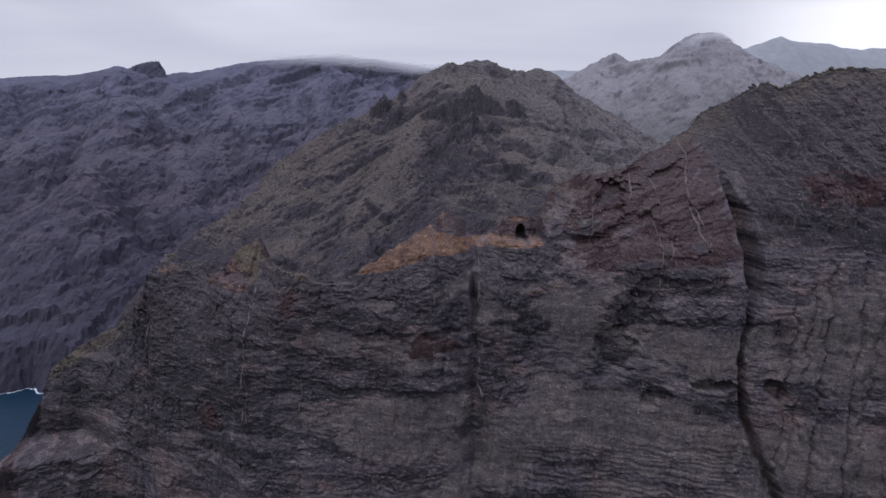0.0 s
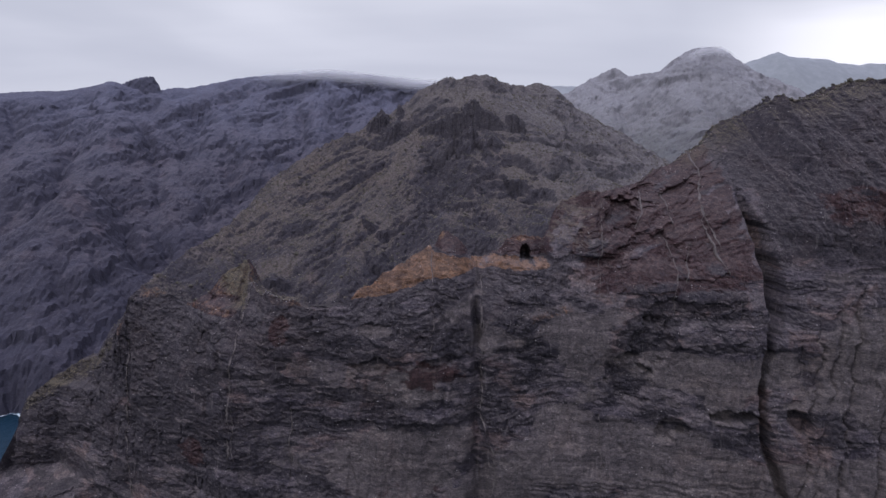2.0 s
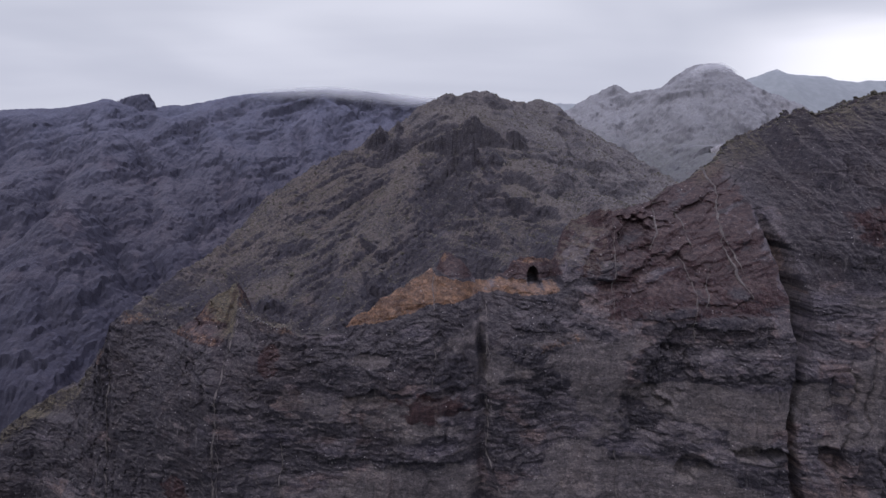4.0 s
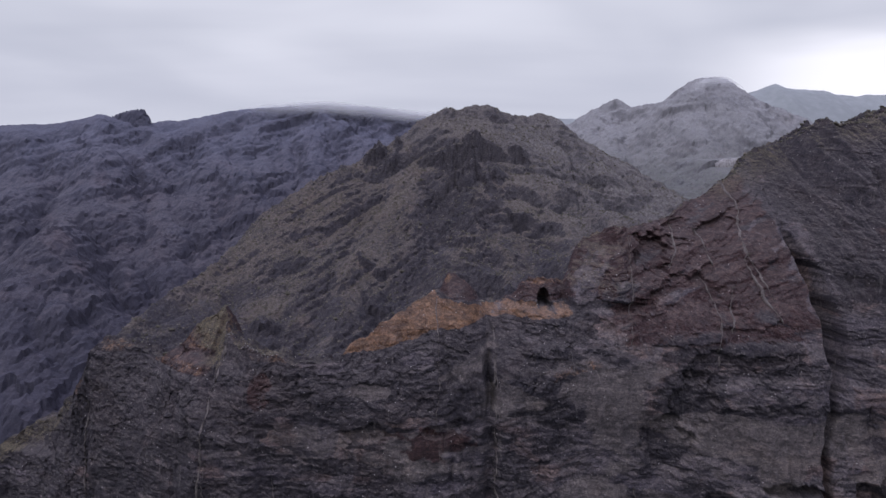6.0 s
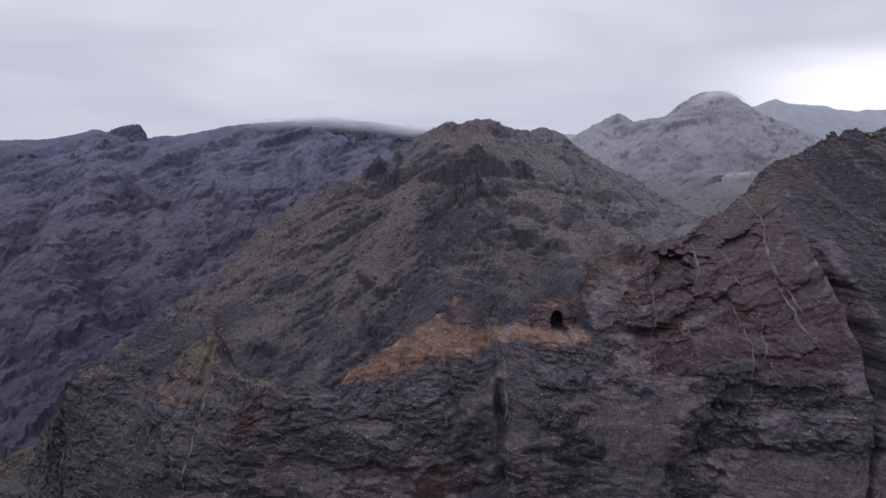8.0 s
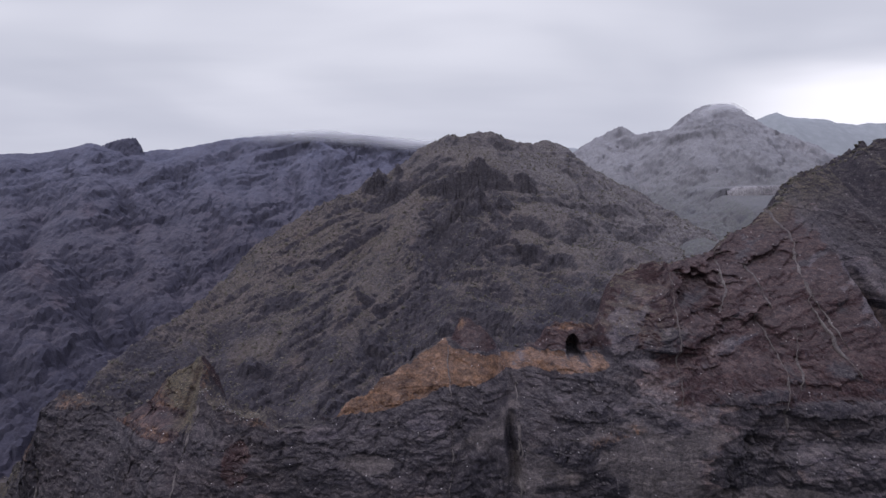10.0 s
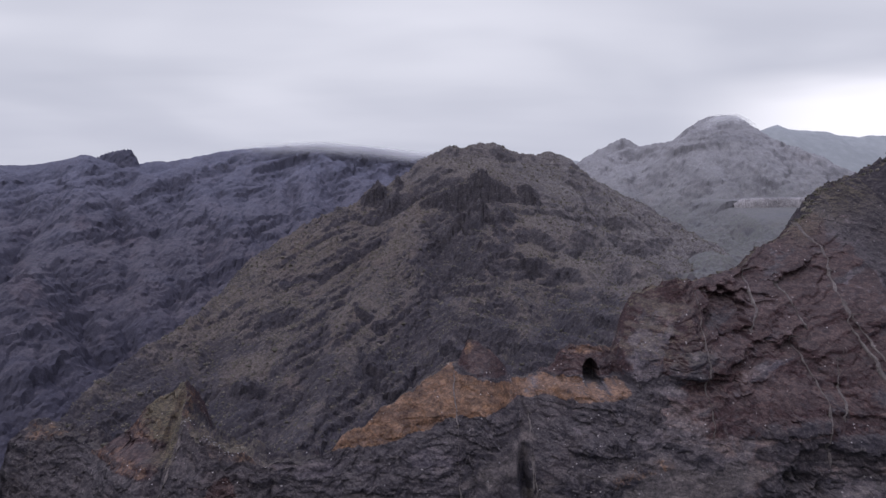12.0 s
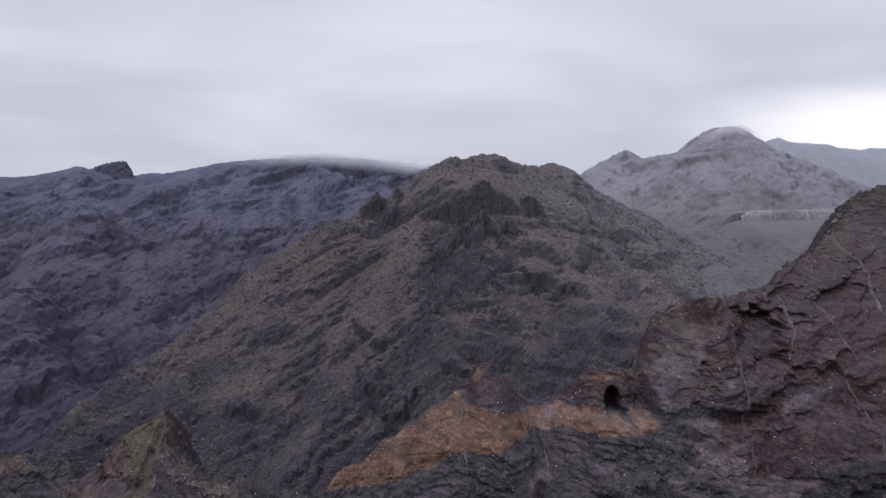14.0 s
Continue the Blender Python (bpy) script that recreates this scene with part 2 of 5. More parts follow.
    # broken into angular blocks and chips
    crooked = n.add("ShaderNodeVectorMath", {0: pos, 1: n.stretch(n.add("ShaderNodeTexNoise", {"Vector": pos, "Scale": 0.5}).outputs["Color"], (2.2, 2.2, 2.2))}, operation="ADD").outputs[0]
    block = n.blocks(n.stretch(crooked, (0.7, 0.7, 1.9)), 0.55)
    chip = n.blocks(n.stretch(crooked, (0.8, 0.8, 1.5)), 2.3)
    col = n.mix(1.0, col, n.mix(block, rgb(0.76, 0.76, 0.78), rgb(1.24, 1.22, 1.20)), "MULTIPLY")
    col = n.mix(1.0, col, n.mix(chip, rgb(0.70, 0.70, 0.72), rgb(1.32, 1.30, 1.27)), "MULTIPLY")
    n.put(bsdf.inputs["Base Color"], col)
    bsdf.inputs["Roughness"].default_value = 0.93
    bsdf.inputs["Specular IOR Level"].default_value = 0.25
    bump = n.add("ShaderNodeBump", {"Height": blend((thin, 0.8), (grain, 0.5), (fine, 0.25), (block, 0.22), (chip, 0.16)), "Strength": 0.9, "Distance": 0.65})
    n.put(bsdf.inputs["Normal"], bump.outputs[0])
    return m


def plain_rock(name, a, b, scale=1.0):
    m = bpy.data.materials.new(name)
    m.use_nodes = True
    n = Nodes(m.node_tree)
    bsdf = m.node_tree.nodes["Principled BSDF"]
    pos = n.add("ShaderNodeNewGeometry").outputs["Position"]
    g = n.noise(pos, 0.6 * scale, 7.0, 0.7)
    big = n.noise(pos, 0.06 * scale, 5.0, 0.6)
    n.put(bsdf.inputs["Base Color"], n.mix(n.step(n.math("ADD", n.math("MULTIPLY", g, 0.6), n.math("MULTIPLY", big, 0.4)), 0.35, 0.65), a, b))
    bsdf.inputs["Roughness"].default_value = 0.9
    bsdf.inputs["Specular IOR Level"].default_value = 0.25
    n.put(bsdf.inputs["Normal"], n.add("ShaderNodeBump", {"Height": g, "Strength": 0.8, "Distance": 0.5}).outputs[0])
    return m


def water_material():
    m = bpy.data.materials.new("sea_water")
    m.use_nodes = True
    n = Nodes(m.node_tree)
    bsdf = m.node_tree.nodes["Principled BSDF"]
    pos = n.add("ShaderNodeNewGeometry").outputs["Position"]
    big = n.noise(pos, 0.008, 4.0, 0.5, 0.5)
    n.put(bsdf.inputs["Base Color"], n.mix(big, rgb(0.005, 0.018, 0.034), rgb(0.011, 0.036, 0.056)))
    bsdf.inputs["Roughness"].default_value = 0.3
    bsdf.inputs["IOR"].default_value = 1.33
    wave = n.math("ADD", n.noise(n.stretch(pos, (1.0, 0.6, 1.0)), 0.16, 6.0, 0.6), n.math("MULTIPLY", n.noise(pos, 1.1, 4.0, 0.6), 0.25))
    n.put(bsdf.inputs["Normal"], n.add("ShaderNodeBump", {"Height": wave, "Strength": 0.6, "Distance": 1.2}).outputs[0])
    return m


def foam_material():
    m = bpy.data.materials.new("surf_foam")
    m.use_nodes = True
    n = Nodes(m.node_tree)
    bsdf = m.node_tree.nodes["Principled BSDF"]
    g = n.noise(n.add("ShaderNodeNewGeometry").outputs["Position"], 0.35, 6.0, 0.7)
    n.put(bsdf.inputs["Base Color"], n.mix(n.step(g, 0.4, 0.6), rgb(0.25, 0.36, 0.40), rgb(0.78, 0.82, 0.84)))
    bsdf.inputs["Roughness"].default_value = 0.8
    return m


CLIFF = cliff_material()
# the last colour is haze, laid over the rock's own colours
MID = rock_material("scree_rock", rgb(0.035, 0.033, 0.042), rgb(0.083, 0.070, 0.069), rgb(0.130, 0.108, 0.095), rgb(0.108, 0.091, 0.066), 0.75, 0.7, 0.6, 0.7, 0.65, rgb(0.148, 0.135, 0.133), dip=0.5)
# blued tones: the haze before this ridge is put into its colours
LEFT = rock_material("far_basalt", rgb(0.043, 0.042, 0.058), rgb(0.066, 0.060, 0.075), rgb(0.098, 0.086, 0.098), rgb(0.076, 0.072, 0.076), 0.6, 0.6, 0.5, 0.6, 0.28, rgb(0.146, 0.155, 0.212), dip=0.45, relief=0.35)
# tones made paler throughout to stand for haze
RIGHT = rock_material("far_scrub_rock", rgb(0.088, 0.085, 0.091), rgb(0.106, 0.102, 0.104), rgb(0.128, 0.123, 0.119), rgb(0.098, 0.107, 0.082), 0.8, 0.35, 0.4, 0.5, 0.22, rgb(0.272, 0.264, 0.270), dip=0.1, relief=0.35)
PALE = plain_rock("pale_ash_rock", rgb(0.13, 0.12, 0.122), rgb(0.36, 0.34, 0.335), 0.9)
DYKE = plain_rock("dyke_rock", rgb(0.070, 0.058, 0.054), rgb(0.185, 0.160, 0.146), 2.0)


def scrub_material():
    m = bpy.data.materials.new("scrub_leaf")
    m.use_nodes = True
    n = Nodes(m.node_tree)
    bsdf = m.node_tree.nodes["Principled BSDF"]
    geo = n.add("ShaderNodeNewGeometry")
    each = n.add("ShaderNodeValToRGB", {0: geo.outputs["Random Per Island"]})
    ramp = each.color_ramp
    ramp.elements[0].color, ramp.elements[1].color = rgb(0.058, 0.049, 0.040), rgb(0.175, 0.148, 0.122)
    e = ramp.elements.new(0.55)
    e.color = rgb(0.092, 0.082, 0.062)
    fleck = n.noise(geo.outputs["Position"], 4.0, 4.0, 0.7)
    n.put(bsdf.inputs["Base Color"], n.mix(n.step(fleck, 0.4, 0.65), each.outputs[0], n.mix(0.5, each.outputs[0], rgb(0.10, 0.10, 0.065))))
    bsdf.inputs["Roughness"].default_value = 0.85
    bsdf.inputs["Specular IOR Level"].default_value = 0.2
    return m


SCRUB = scrub_material()
# the far ridge's haze is painted in as a pale base colour
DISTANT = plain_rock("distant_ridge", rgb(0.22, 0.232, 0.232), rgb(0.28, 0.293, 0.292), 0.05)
SEABED = plain_rock("coastal_ground", rgb(0.06, 0.055, 0.05), rgb(0.11, 0.10, 0.09), 0.2)
WATER, FOAM = water_material(), foam_material()

SEA = 50.0   # level of the sea

# ---- noise and mesh tools ----
RNG = np.random.default_rng(7)
PERM = np.concatenate([RNG.permutation(512)] * 3)
ANG = RNG.random(512) * 2 * np.pi
GX, GY = np.cos(ANG), np.sin(ANG)


def perlin(x, y, seed=0):
    xi, yi = np.floor(x).astype(np.int64), np.floor(y).astype(np.int64)
    xf, yf = x - xi, y - yi
    u, v = xf * xf * xf * (xf * (xf * 6 - 15) + 10), yf * yf * yf * (yf * (yf * 6 - 15) + 10)

    def corner(dx, dy):
        k = PERM[(PERM[(xi + dx + seed * 57) % 512] + yi + dy) % 512]
        return GX[k] * (xf - dx) + GY[k] * (yf - dy)

    a, b, c, d = corner(0, 0), corner(1, 0), corner(0, 1), corner(1, 1)
    return 1.5 * ((a + u * (b - a)) + v * ((c + u * (d - c)) - (a + u * (b - a))))


def fbm(x, y, octaves=5, gain=0.5, seed=0):
    s, amp = 0.0, 1.0
    for i in range(octaves):
        s = s + amp * perlin(x, y, seed + i)
        x, y, amp = x * 2.03, y * 2.03, amp * gain
    return s


def ridged(x, y, octaves=5, gain=0.5, seed=0):
    s, amp = 0.0, 1.0
    for i in range(octaves):
        s = s + amp * (1 - 2 * np.abs(perlin(x, y, seed + i)))
        x, y, amp = x * 2.03, y * 2.03, amp * gain
    return s


def cells(x, y, seed=0):
    """Blocks: the plane cut into uneven cells, each with one value from -1 to 1."""
    xi, yi = np.floor(x).astype(np.int64), np.floor(y).astype(np.int64)
    best, val = np.full(np.shape(x), 9.0), np.zeros(np.shape(x))
    for dx in (-1, 0, 1):
        for dy in (-1, 0, 1):
            k = PERM[(PERM[(xi + dx + seed * 57) % 512] + yi + dy) % 512]
            d = (xi + dx + 0.5 + 0.42 * GX[k] - x) ** 2 + (yi + dy + 0.5 + 0.42 * GY[k] - y) ** 2
            near = d < best
            best, val = np.where(near, d, best), np.where(near, GX[(k * 7 + 3) % 512], val)
    return val


def sstep(v, lo, hi):
    q = np.clip((v - lo) / (hi - lo), 0, 1)
    return q * q * (3 - 2 * q)


def grid_mesh(name, P, material, masks=None, smooth=True):
    """A sheet from an array of places, rows by columns."""
    rows, cols, _ = P.shape
    me = bpy.data.meshes.new(name)
    me.vertices.add(rows * cols)
    me.vertices.foreach_set("co", P.reshape(-1).astype(np.float32))
    k = np.arange(rows * cols).reshape(rows, cols)
    q = np.stack([k[:-1, :-1], k[:-1, 1:], k[1:, 1:], k[1:, :-1]], -1).reshape(-1, 4)
    me.loops.add(q.size)
    me.loops.foreach_set("vertex_index", q.reshape(-1).astype(np.int32))
    me.polygons.add(len(q))
    me.polygons.foreach_set("loop_start", (np.arange(len(q)) * 4).astype(np.int32))
    me.polygons.foreach_set("use_smooth", np.full(len(q), smooth))
    for key, val in (masks or {}).items():
        at = me.attributes.new(key, "FLOAT", "POINT")
        at.data.foreach_set("value", val.reshape(-1).astype(np.float32))
    me.update(calc_edges=True)
    me.materials.append(material)
    return me


def sheet(name, P, material, parent=None, masks=None, smooth=True):
    ob = new(name, grid_mesh(name, P, material, masks, smooth))
    ob.parent = parent
    return ob


def joined(name, V, F, material):
    me = bpy.data.meshes.new(name)
    me.from_pydata(V.tolist(), [], F.tolist())
    me.update()
    me.materials.append(material)
    return new(name, me)


def ridge_height(X, Y, ridges):
    """The highest of a set of ridges: points (x, y, z), then the slope of its sides, or those of its left and right side."""
    best = np.full(X.shape, -1e9)
    for pts, slope in ridges:
        left, right = slope if isinstance(slope, tuple) else (slope, slope)
        for (ax, ay, az), (bx, by, bz) in zip(pts, pts[1:]):
            dx, dy = bx - ax, by - ay
            t = np.clip(((X - ax) * dx + (Y - ay) * dy) / (dx * dx + dy * dy), 0, 1)
            d = np.hypot(X - ax - t * dx, Y - ay - t * dy)
            fall = np.where(dx * (Y - ay) - dy * (X - ax) > 0, left, right)
            best = np.maximum(best, az + t * (bz - az) - fall * d)
    return best


def ridge_distance(X, Y, pts):
    best = np.full(X.shape, 1e9)
    for (ax, ay, _), (bx, by, _) in zip(pts, pts[1:]):
        dx, dy = bx - ax, by - ay
        t = np.clip(((X - ax) * dx + (Y - ay) * dy) / (dx * dx + dy * dy), 0, 1)
        best = np.minimum(best, np.hypot(X - ax - t * dx, Y - ay - t * dy))
    return best


def horn_height(X, Y, horns):
    """Outcrops: ridges that end steeply a short way beyond their line."""
    best = np.full(X.shape, -1e9)
    for pts, slope in horns:
        xs = [p[0] for p in pts]
        past = np.maximum(np.maximum(xs[0] - X, X - xs[-1]), 0)
        best = np.maximum(best, ridge_height(X, Y, [(pts, slope)]) - 1.5 * np.maximum(0, ridge_distance(X, Y, pts) - 27) - 1.1 * past)
    return best


# ---- the near sea cliff ----
CREST = np.array([(-420, 230, -25), (-330, 280, 35), (-262, 295, 88), (-235, 310, 109), (-226, 316, 117), (-222, 338, 140), (-219, 340, 151), (-208, 345, 160), (-196, 348, 168), (-184, 345, 173),
                  (-173, 336, 184), (-163, 329, 190), (-158, 326, 196), (-154, 324, 203), (-151, 323, 209), (-148, 322, 212), (-140, 320, 213), (-131, 318, 212), (-126, 316, 209.5), (-120, 312, 209), (-114, 312, 212),
                  (-109, 313, 216.5), (-106, 314, 221), (-100, 315, 225.5), (-94, 315, 227.5), (-91, 313, 223.5), (-89, 309, 220.5), (-87, 305, 220), (-84, 301, 217.5), (-80, 296, 217), (-77, 294, 218.5),
                  (-72, 292, 216.5), (-62, 289, 216), (-58, 289, 214), (-50, 290, 213.5), (-44, 291, 214), (-41, 292, 216), (-34.5, 294, 221), (-22.6, 297, 228.5), (-10, 300, 235), (-4, 302, 238),
                  (-1, 303, 244), (2, 303, 245), (7, 303, 241), (10, 304, 236), (14, 307, 232), (19, 303, 231), (25, 303, 234), (30, 304, 239), (36, 305, 242), (42, 306, 241), (47, 310, 239),
                  (52, 316, 247), (57, 319, 255), (63, 320, 258.5), (68, 318, 261.5), (72, 322, 261.5), (84, 326, 262), (88, 327, 263.5), (105, 340, 270.5), (118, 345, 275), (130, 350, 281), (141, 354, 286),
                  (144, 356, 290), (157, 364, 297), (164, 352, 303), (169, 345, 306), (174, 344, 303), (182, 338, 305), (196, 335, 312), (212, 334, 313), (240, 328, 311), (420, 300, 310)], float)
FOOT_X = (-420, -260, -222, -200, -150, -90, 0, 100, 160, 250, 420)
FOOT_Y = (235, 285, 322, 335, 314, 281, 281, 279, 270, 258, 235)
# outcrops on the shelf behind the edge: their ridge lines, and the slope of their back and front
HORNS = [
    ([(-147, 322, 212), (-138, 324, 216), (-126, 320, 213)], 1.0),
    ([(162, 350, 303), (168, 345, 308), (176, 345, 304)], 1.2),
]
# ledges in the face: from x, to x, height, how far it steps back
LEDGES = ((47, 60, 241.5, 3), (49, 64, 247.5, 2.6), (52, 68, 254, 2.2), (18, 47, 231.5, 9), (-121, -91, 212, 9), (-240, -174, 160, 5), (58, 132, 166, -0.8), (-50, 6, 166, -1.2))
# hollows in the face: x, z, half width, half height, depth
HOLLOWS = ((88, 200, 9, 12, 3), (80, 183, 9, 10, 2.2), (97, 212, 14, 5, 2.4), (122, 169, 9, 3, 6), (148, 169, 4, 4, 6), (95, 162, 8, 3.5, 5),
           (80, 251, 7, 8, 5.5), (92, 236, 15, 8, 2.0), (57, 222, 6, 7, 1.4), (70, 231, 8, 2.5, 1.8), (92, 255, 6, 3, 1.6), (112, 262, 8, 2.5, 1.6), (97, 262, 7, 2.5, 1.4), (-190, 108, 12, 5, 3), (-2, 192, 9, 2.5, 3), (-30, 190, 10, 2, 3))


# swellings of the face: x, z, half width, half height, rise to the right, how proud, and what they are made of
BOSSES = ((82, 249, 6.5, 5, 0.3, 2.2, "lava"), (69, 238, 13, 3.4, 0.12, 2.6, "lava"), (66, 247, 4, 7, 0.6, 1.8, "red"), (78, 232.5, 9, 2, 0.25, 1.5, "tan"),
          (57, 246, 8, 6, 0.8, 2.0, "tan"), (97, 258, 8, 2.6, 0.45, 1.6, "red"), (112, 267, 14, 3, 0.4, 2.2, "lava"), (110, 229, 12, 3.4, 0.1, 2.0, "lava"),
          (122, 253, 6, 7, 0.3, 1.6, "red"), (100, 249, 9, 2.2, 0.5, 1.4, "red"), (92, 243, 7, 2.4, 0.5, 1.3, "red"), (90, 264, 8, 2, 0.55, 1.5, "red"), (128, 272, 9, 3, 0.4, 1.5, "lava"),
          (115, 219, 13, 3, 0.05, 1.8, "lava"), (52, 236, 5, 3, 0.5, 1.4, "tan"), (88, 222, 14, 2.6, 0.05, 1.6, "lava"), (-60, 204, 10, 2.5, 0.1, 1.4, "lava"), (-28, 210, 9, 2.2, 0.0, 1.3, "lava"),
          (35, 219, 9, 3, -0.1, 1.6, "lava"), (-108, 205, 8, 4, 0.1, 1.5, "lava"))


def boss_share(x, z, boss):
    bx, bz, w, h, rise = boss[:5]
    dx, dz = x - bx + 1.6 * fbm(x / 5.0, z / 5.0, 4, 0.6, 131), z - bz - rise * (x - bx) + 1.2 * fbm(x / 4.0, z / 3.0, 4, 0.6, 133)
    return sstep((dx / w) ** 2 + (dz / h) ** 2, 1.25, 0.45)


def crest_yz(x):
    w = 0.8 * perlin(x / 6.0, x * 0 + 3.3, 5) * sstep(x, -205, -175)
    return np.interp(x + w, CREST[:, 0], CREST[:, 1]), np.interp(x + w, CREST[:, 0], CREST[:, 2])


def crest_top(x):
    yc, zc = crest_yz(x)
    calm = sstep(x, -420, -300)
    zc = zc + calm * (1.0 * fbm(x / 13.0, x * 0 + 0.7, 5, 0.6, 11) + 0.7 * ridged(x / 5.0, x * 0 + 1.7, 3, 0.5, 13))
    return yc, zc


def bed_height(x, z):
    """Height in the pile of layers: they dip gently, are bent, and tilt more under the red shoulder."""
    tilt = 0.45 * np.clip(x - 62, 0, 80) * sstep(z, 216, 236)
    return z + 0.03 * x - tilt + 7 * perlin(x / 110.0, z / 80.0, 21) + 1.1 * fbm(x / 26.0, z / 17.0, 3, 0.5, 22)


def lava_share(x, z):
    """Where dark blocky lava crops out, in lenses along the beds."""
    b = bed_height(x, z)
    a = sstep(fbm(x / 34.0, b / 9.0, 4, 0.55, 36) + 0.25 * sstep(x, -20, -90) * sstep(z, 130, 170) + 0.62 * sstep(z, 184, 206) * sstep(x, 70, 35) + 0.2 * sstep(x, -160, -200) + 0.6 * sstep(x, -70, -110) * sstep(z, 110, 160) + 0.12 * sstep(x, 80, 110) * sstep(z, 240, 262) - 0.1 * sstep(x, 20, 60), 0.0, 0.22)
    for ax, az, w, h in ((88, 203, 13, 13), (76, 184, 10, 8), (67, 238, 12, 5), (80, 252, 6, 7), (84, 243, 6, 6), (100, 216, 22, 4), (35, 214, 14, 7), (-120, 196, 30, 14), (40, 196, 10, 5), (128, 275, 24, 11), (108, 262, 14, 5)):
        a = np.maximum(a, sstep(((x - ax) / w) ** 2 + ((z - az) / h) ** 2 + 0.5 * fbm(x / 7.0, z / 5.0, 3, 0.5, 38), 1.3, 0.7))
    return a


def ash_share(x, z):
    """Where soft ash lies open between the lava flows."""
    a = sstep(fbm(x / 45.0, z / 22.0, 4, 0.55, 31), 0.0, 0.5) * (1 - 0.45 * sstep(x, 0, -40))
    a = a * (1 - sstep(x, 48, 60) * sstep(x, 145 + 400 * sstep(z, 238, 250), 138 + 400 * sstep(z, 238, 250)) * sstep(z, 208, 220))
    a = np.maximum(a, 0.9 * sstep(((x - 75) / 62) ** 2 + ((z - 152) / 15) ** 2 + 0.4 * fbm(x / 20.0, z / 9.0, 3, 0.5, 33), 1.3, 0.5))
    a = np.maximum(a, 0.9 * sstep(((x - 175) / 22) ** 2 + ((z - 140) / 18) ** 2, 1.3, 0.5))
    for ax, az, w, h in ((104, 241, 6, 7), (117, 178, 8, 13), (176, 192, 24, 24), (3, 157, 11, 9), (-30, 205, 9, 3), (60, 196, 12, 14), (-12, 186, 13, 5), (-22, 148, 30, 17), (106, 138, 30, 12), (30, 140, 16, 14)):
        a = np.maximum(a, sstep(((x - ax) / w) ** 2 + ((z - az) / h) ** 2 + 0.3 * perlin(x / 4.0, z / 4.0, 34), 1.3, 0.6))
    return a


def cliff_y(x, z):
    """Where the face stands, seen from the sea."""
    yc, zc = crest_yz(x)
    yb = np.interp(x, FOOT_X, FOOT_Y)
    zm = np.minimum(195, zc - 40)
    q = np.clip((z - zm) / (zc - zm), 0, 1.25)
    y = yb + (yc - yb) * q * q - np.maximum(0, zm - z) * 0.12
    b = bed_height(x, z)
    soft = ash_share(x, z)
    hard = 1 - 0.8 * soft
    y = y - 3.6 * fbm(x / 55.0, z / 75.0, 4, 0.5, 41)
    lava = lava_share(x, z) * (1 - 0.7 * soft)
    plain = y
    wild = sstep(x, 142, 156) * sstep(z, 222, 248)
    # crags and buttresses
    wx, wz = x + 4 * fbm(x / 22.0, z / 22.0, 3, 0.5, 43), z + 3 * fbm(x / 22.0, z / 22.0, 3, 0.5, 46)
    y = y - (0.5 + 0.5 * hard) * 1.3 * (ridged(wx / 24.0, wz / 20.0, 4, 0.5, 48) - 0.5)
    # blocky lava
    y = y - lava * (0.5 * cells(wx / 6.0, b / 3.2, 49) + 0.25 * cells(wx / 2.6, b / 1.3, 50) + 0.12 * cells(wx / 1.3, b / 0.8, 58))
    # flows that stand out as short broken ledges, and thin bedding
    here = sstep(fbm(x / 32.0, z / 16.0, 3, 0.5, 50), -0.1, 0.35) * (1 - 0.85 * wild)
    y = y - hard * here * 0.26 * np.tanh(2 * perlin(x / 15.0, b / 3.2, 51) + 0.6 * fbm(x / 4.0, z / 3.0, 3, 0.6, 57))
    y = y - (1 - 0.65 * soft) * (1 - 0.8 * wild) * (0.3 + 0.5 * here) * 0.2 * np.tanh(3 * perlin(x / 10.0, b / 1.5, 52))
    bedded = sstep(np.abs(z - 128), 16, 11) * sstep(x, 28, 44) * sstep(x, 142, 134)
    y = y - bedded * 0.42 * np.tanh(3 * perlin(x / 24.0, b / 1.5 + 0.5 * perlin(x / 9.0, z / 9.0, 59), 60))
    # upright joints
    joint = ridged((x + 2.0 * fbm(x / 9.0, z / 14.0, 3, 0.5, 65)) / 8.0, z / 46.0, 3, 0.55, 66)
    y = y + 1.3 * np.clip(joint - 0.85, 0, 2) * sstep(fbm(x / 38.0, z / 26.0, 3, 0.5, 67), -0.25, 0.2)
    # the upper wall on the landward side is lumpy and hung with ribs
    y = y - wild * (2.6 * (ridged((x + 0.15 * z) / 12.0, z / 50.0, 4, 0.5, 55) - 0.4) + 1.8 * fbm(x / 4.5, z / 12.0, 4, 0.55, 56))
    # chips and grain
    y = y - hard * (0.24 * cells(x / 3.0, b / 1.6, 54) - 0.75 * np.abs(fbm(wx / 6.0, wz / 6.5, 4, 0.6, 61)))
    y = y - (0.09 + 0.15 * hard) * fbm(x / 1.7, z / 1.5, 3, 0.7, 63)
    # flutes cut by water
    flute = ridged((x + 3 * perlin(x / 30.0, z / 30.0, 71)) / 17.0, z / 120.0, 4, 0.5, 72)
    y = y + 1.6 * np.clip(flute - 0.75, 0, 2) ** 1.3
    # the red shoulder: smooth planes that rise inland
    shoulder = sstep(x, 60, 74) * sstep(x, 140, 131) * sstep(z, 210, 224)
    steps = shoulder * sstep(z, 232, 243)
    dipping = z - 0.42 * x + 2.5 * fbm(x / 18.0, z / 18.0, 3, 0.5, 141)
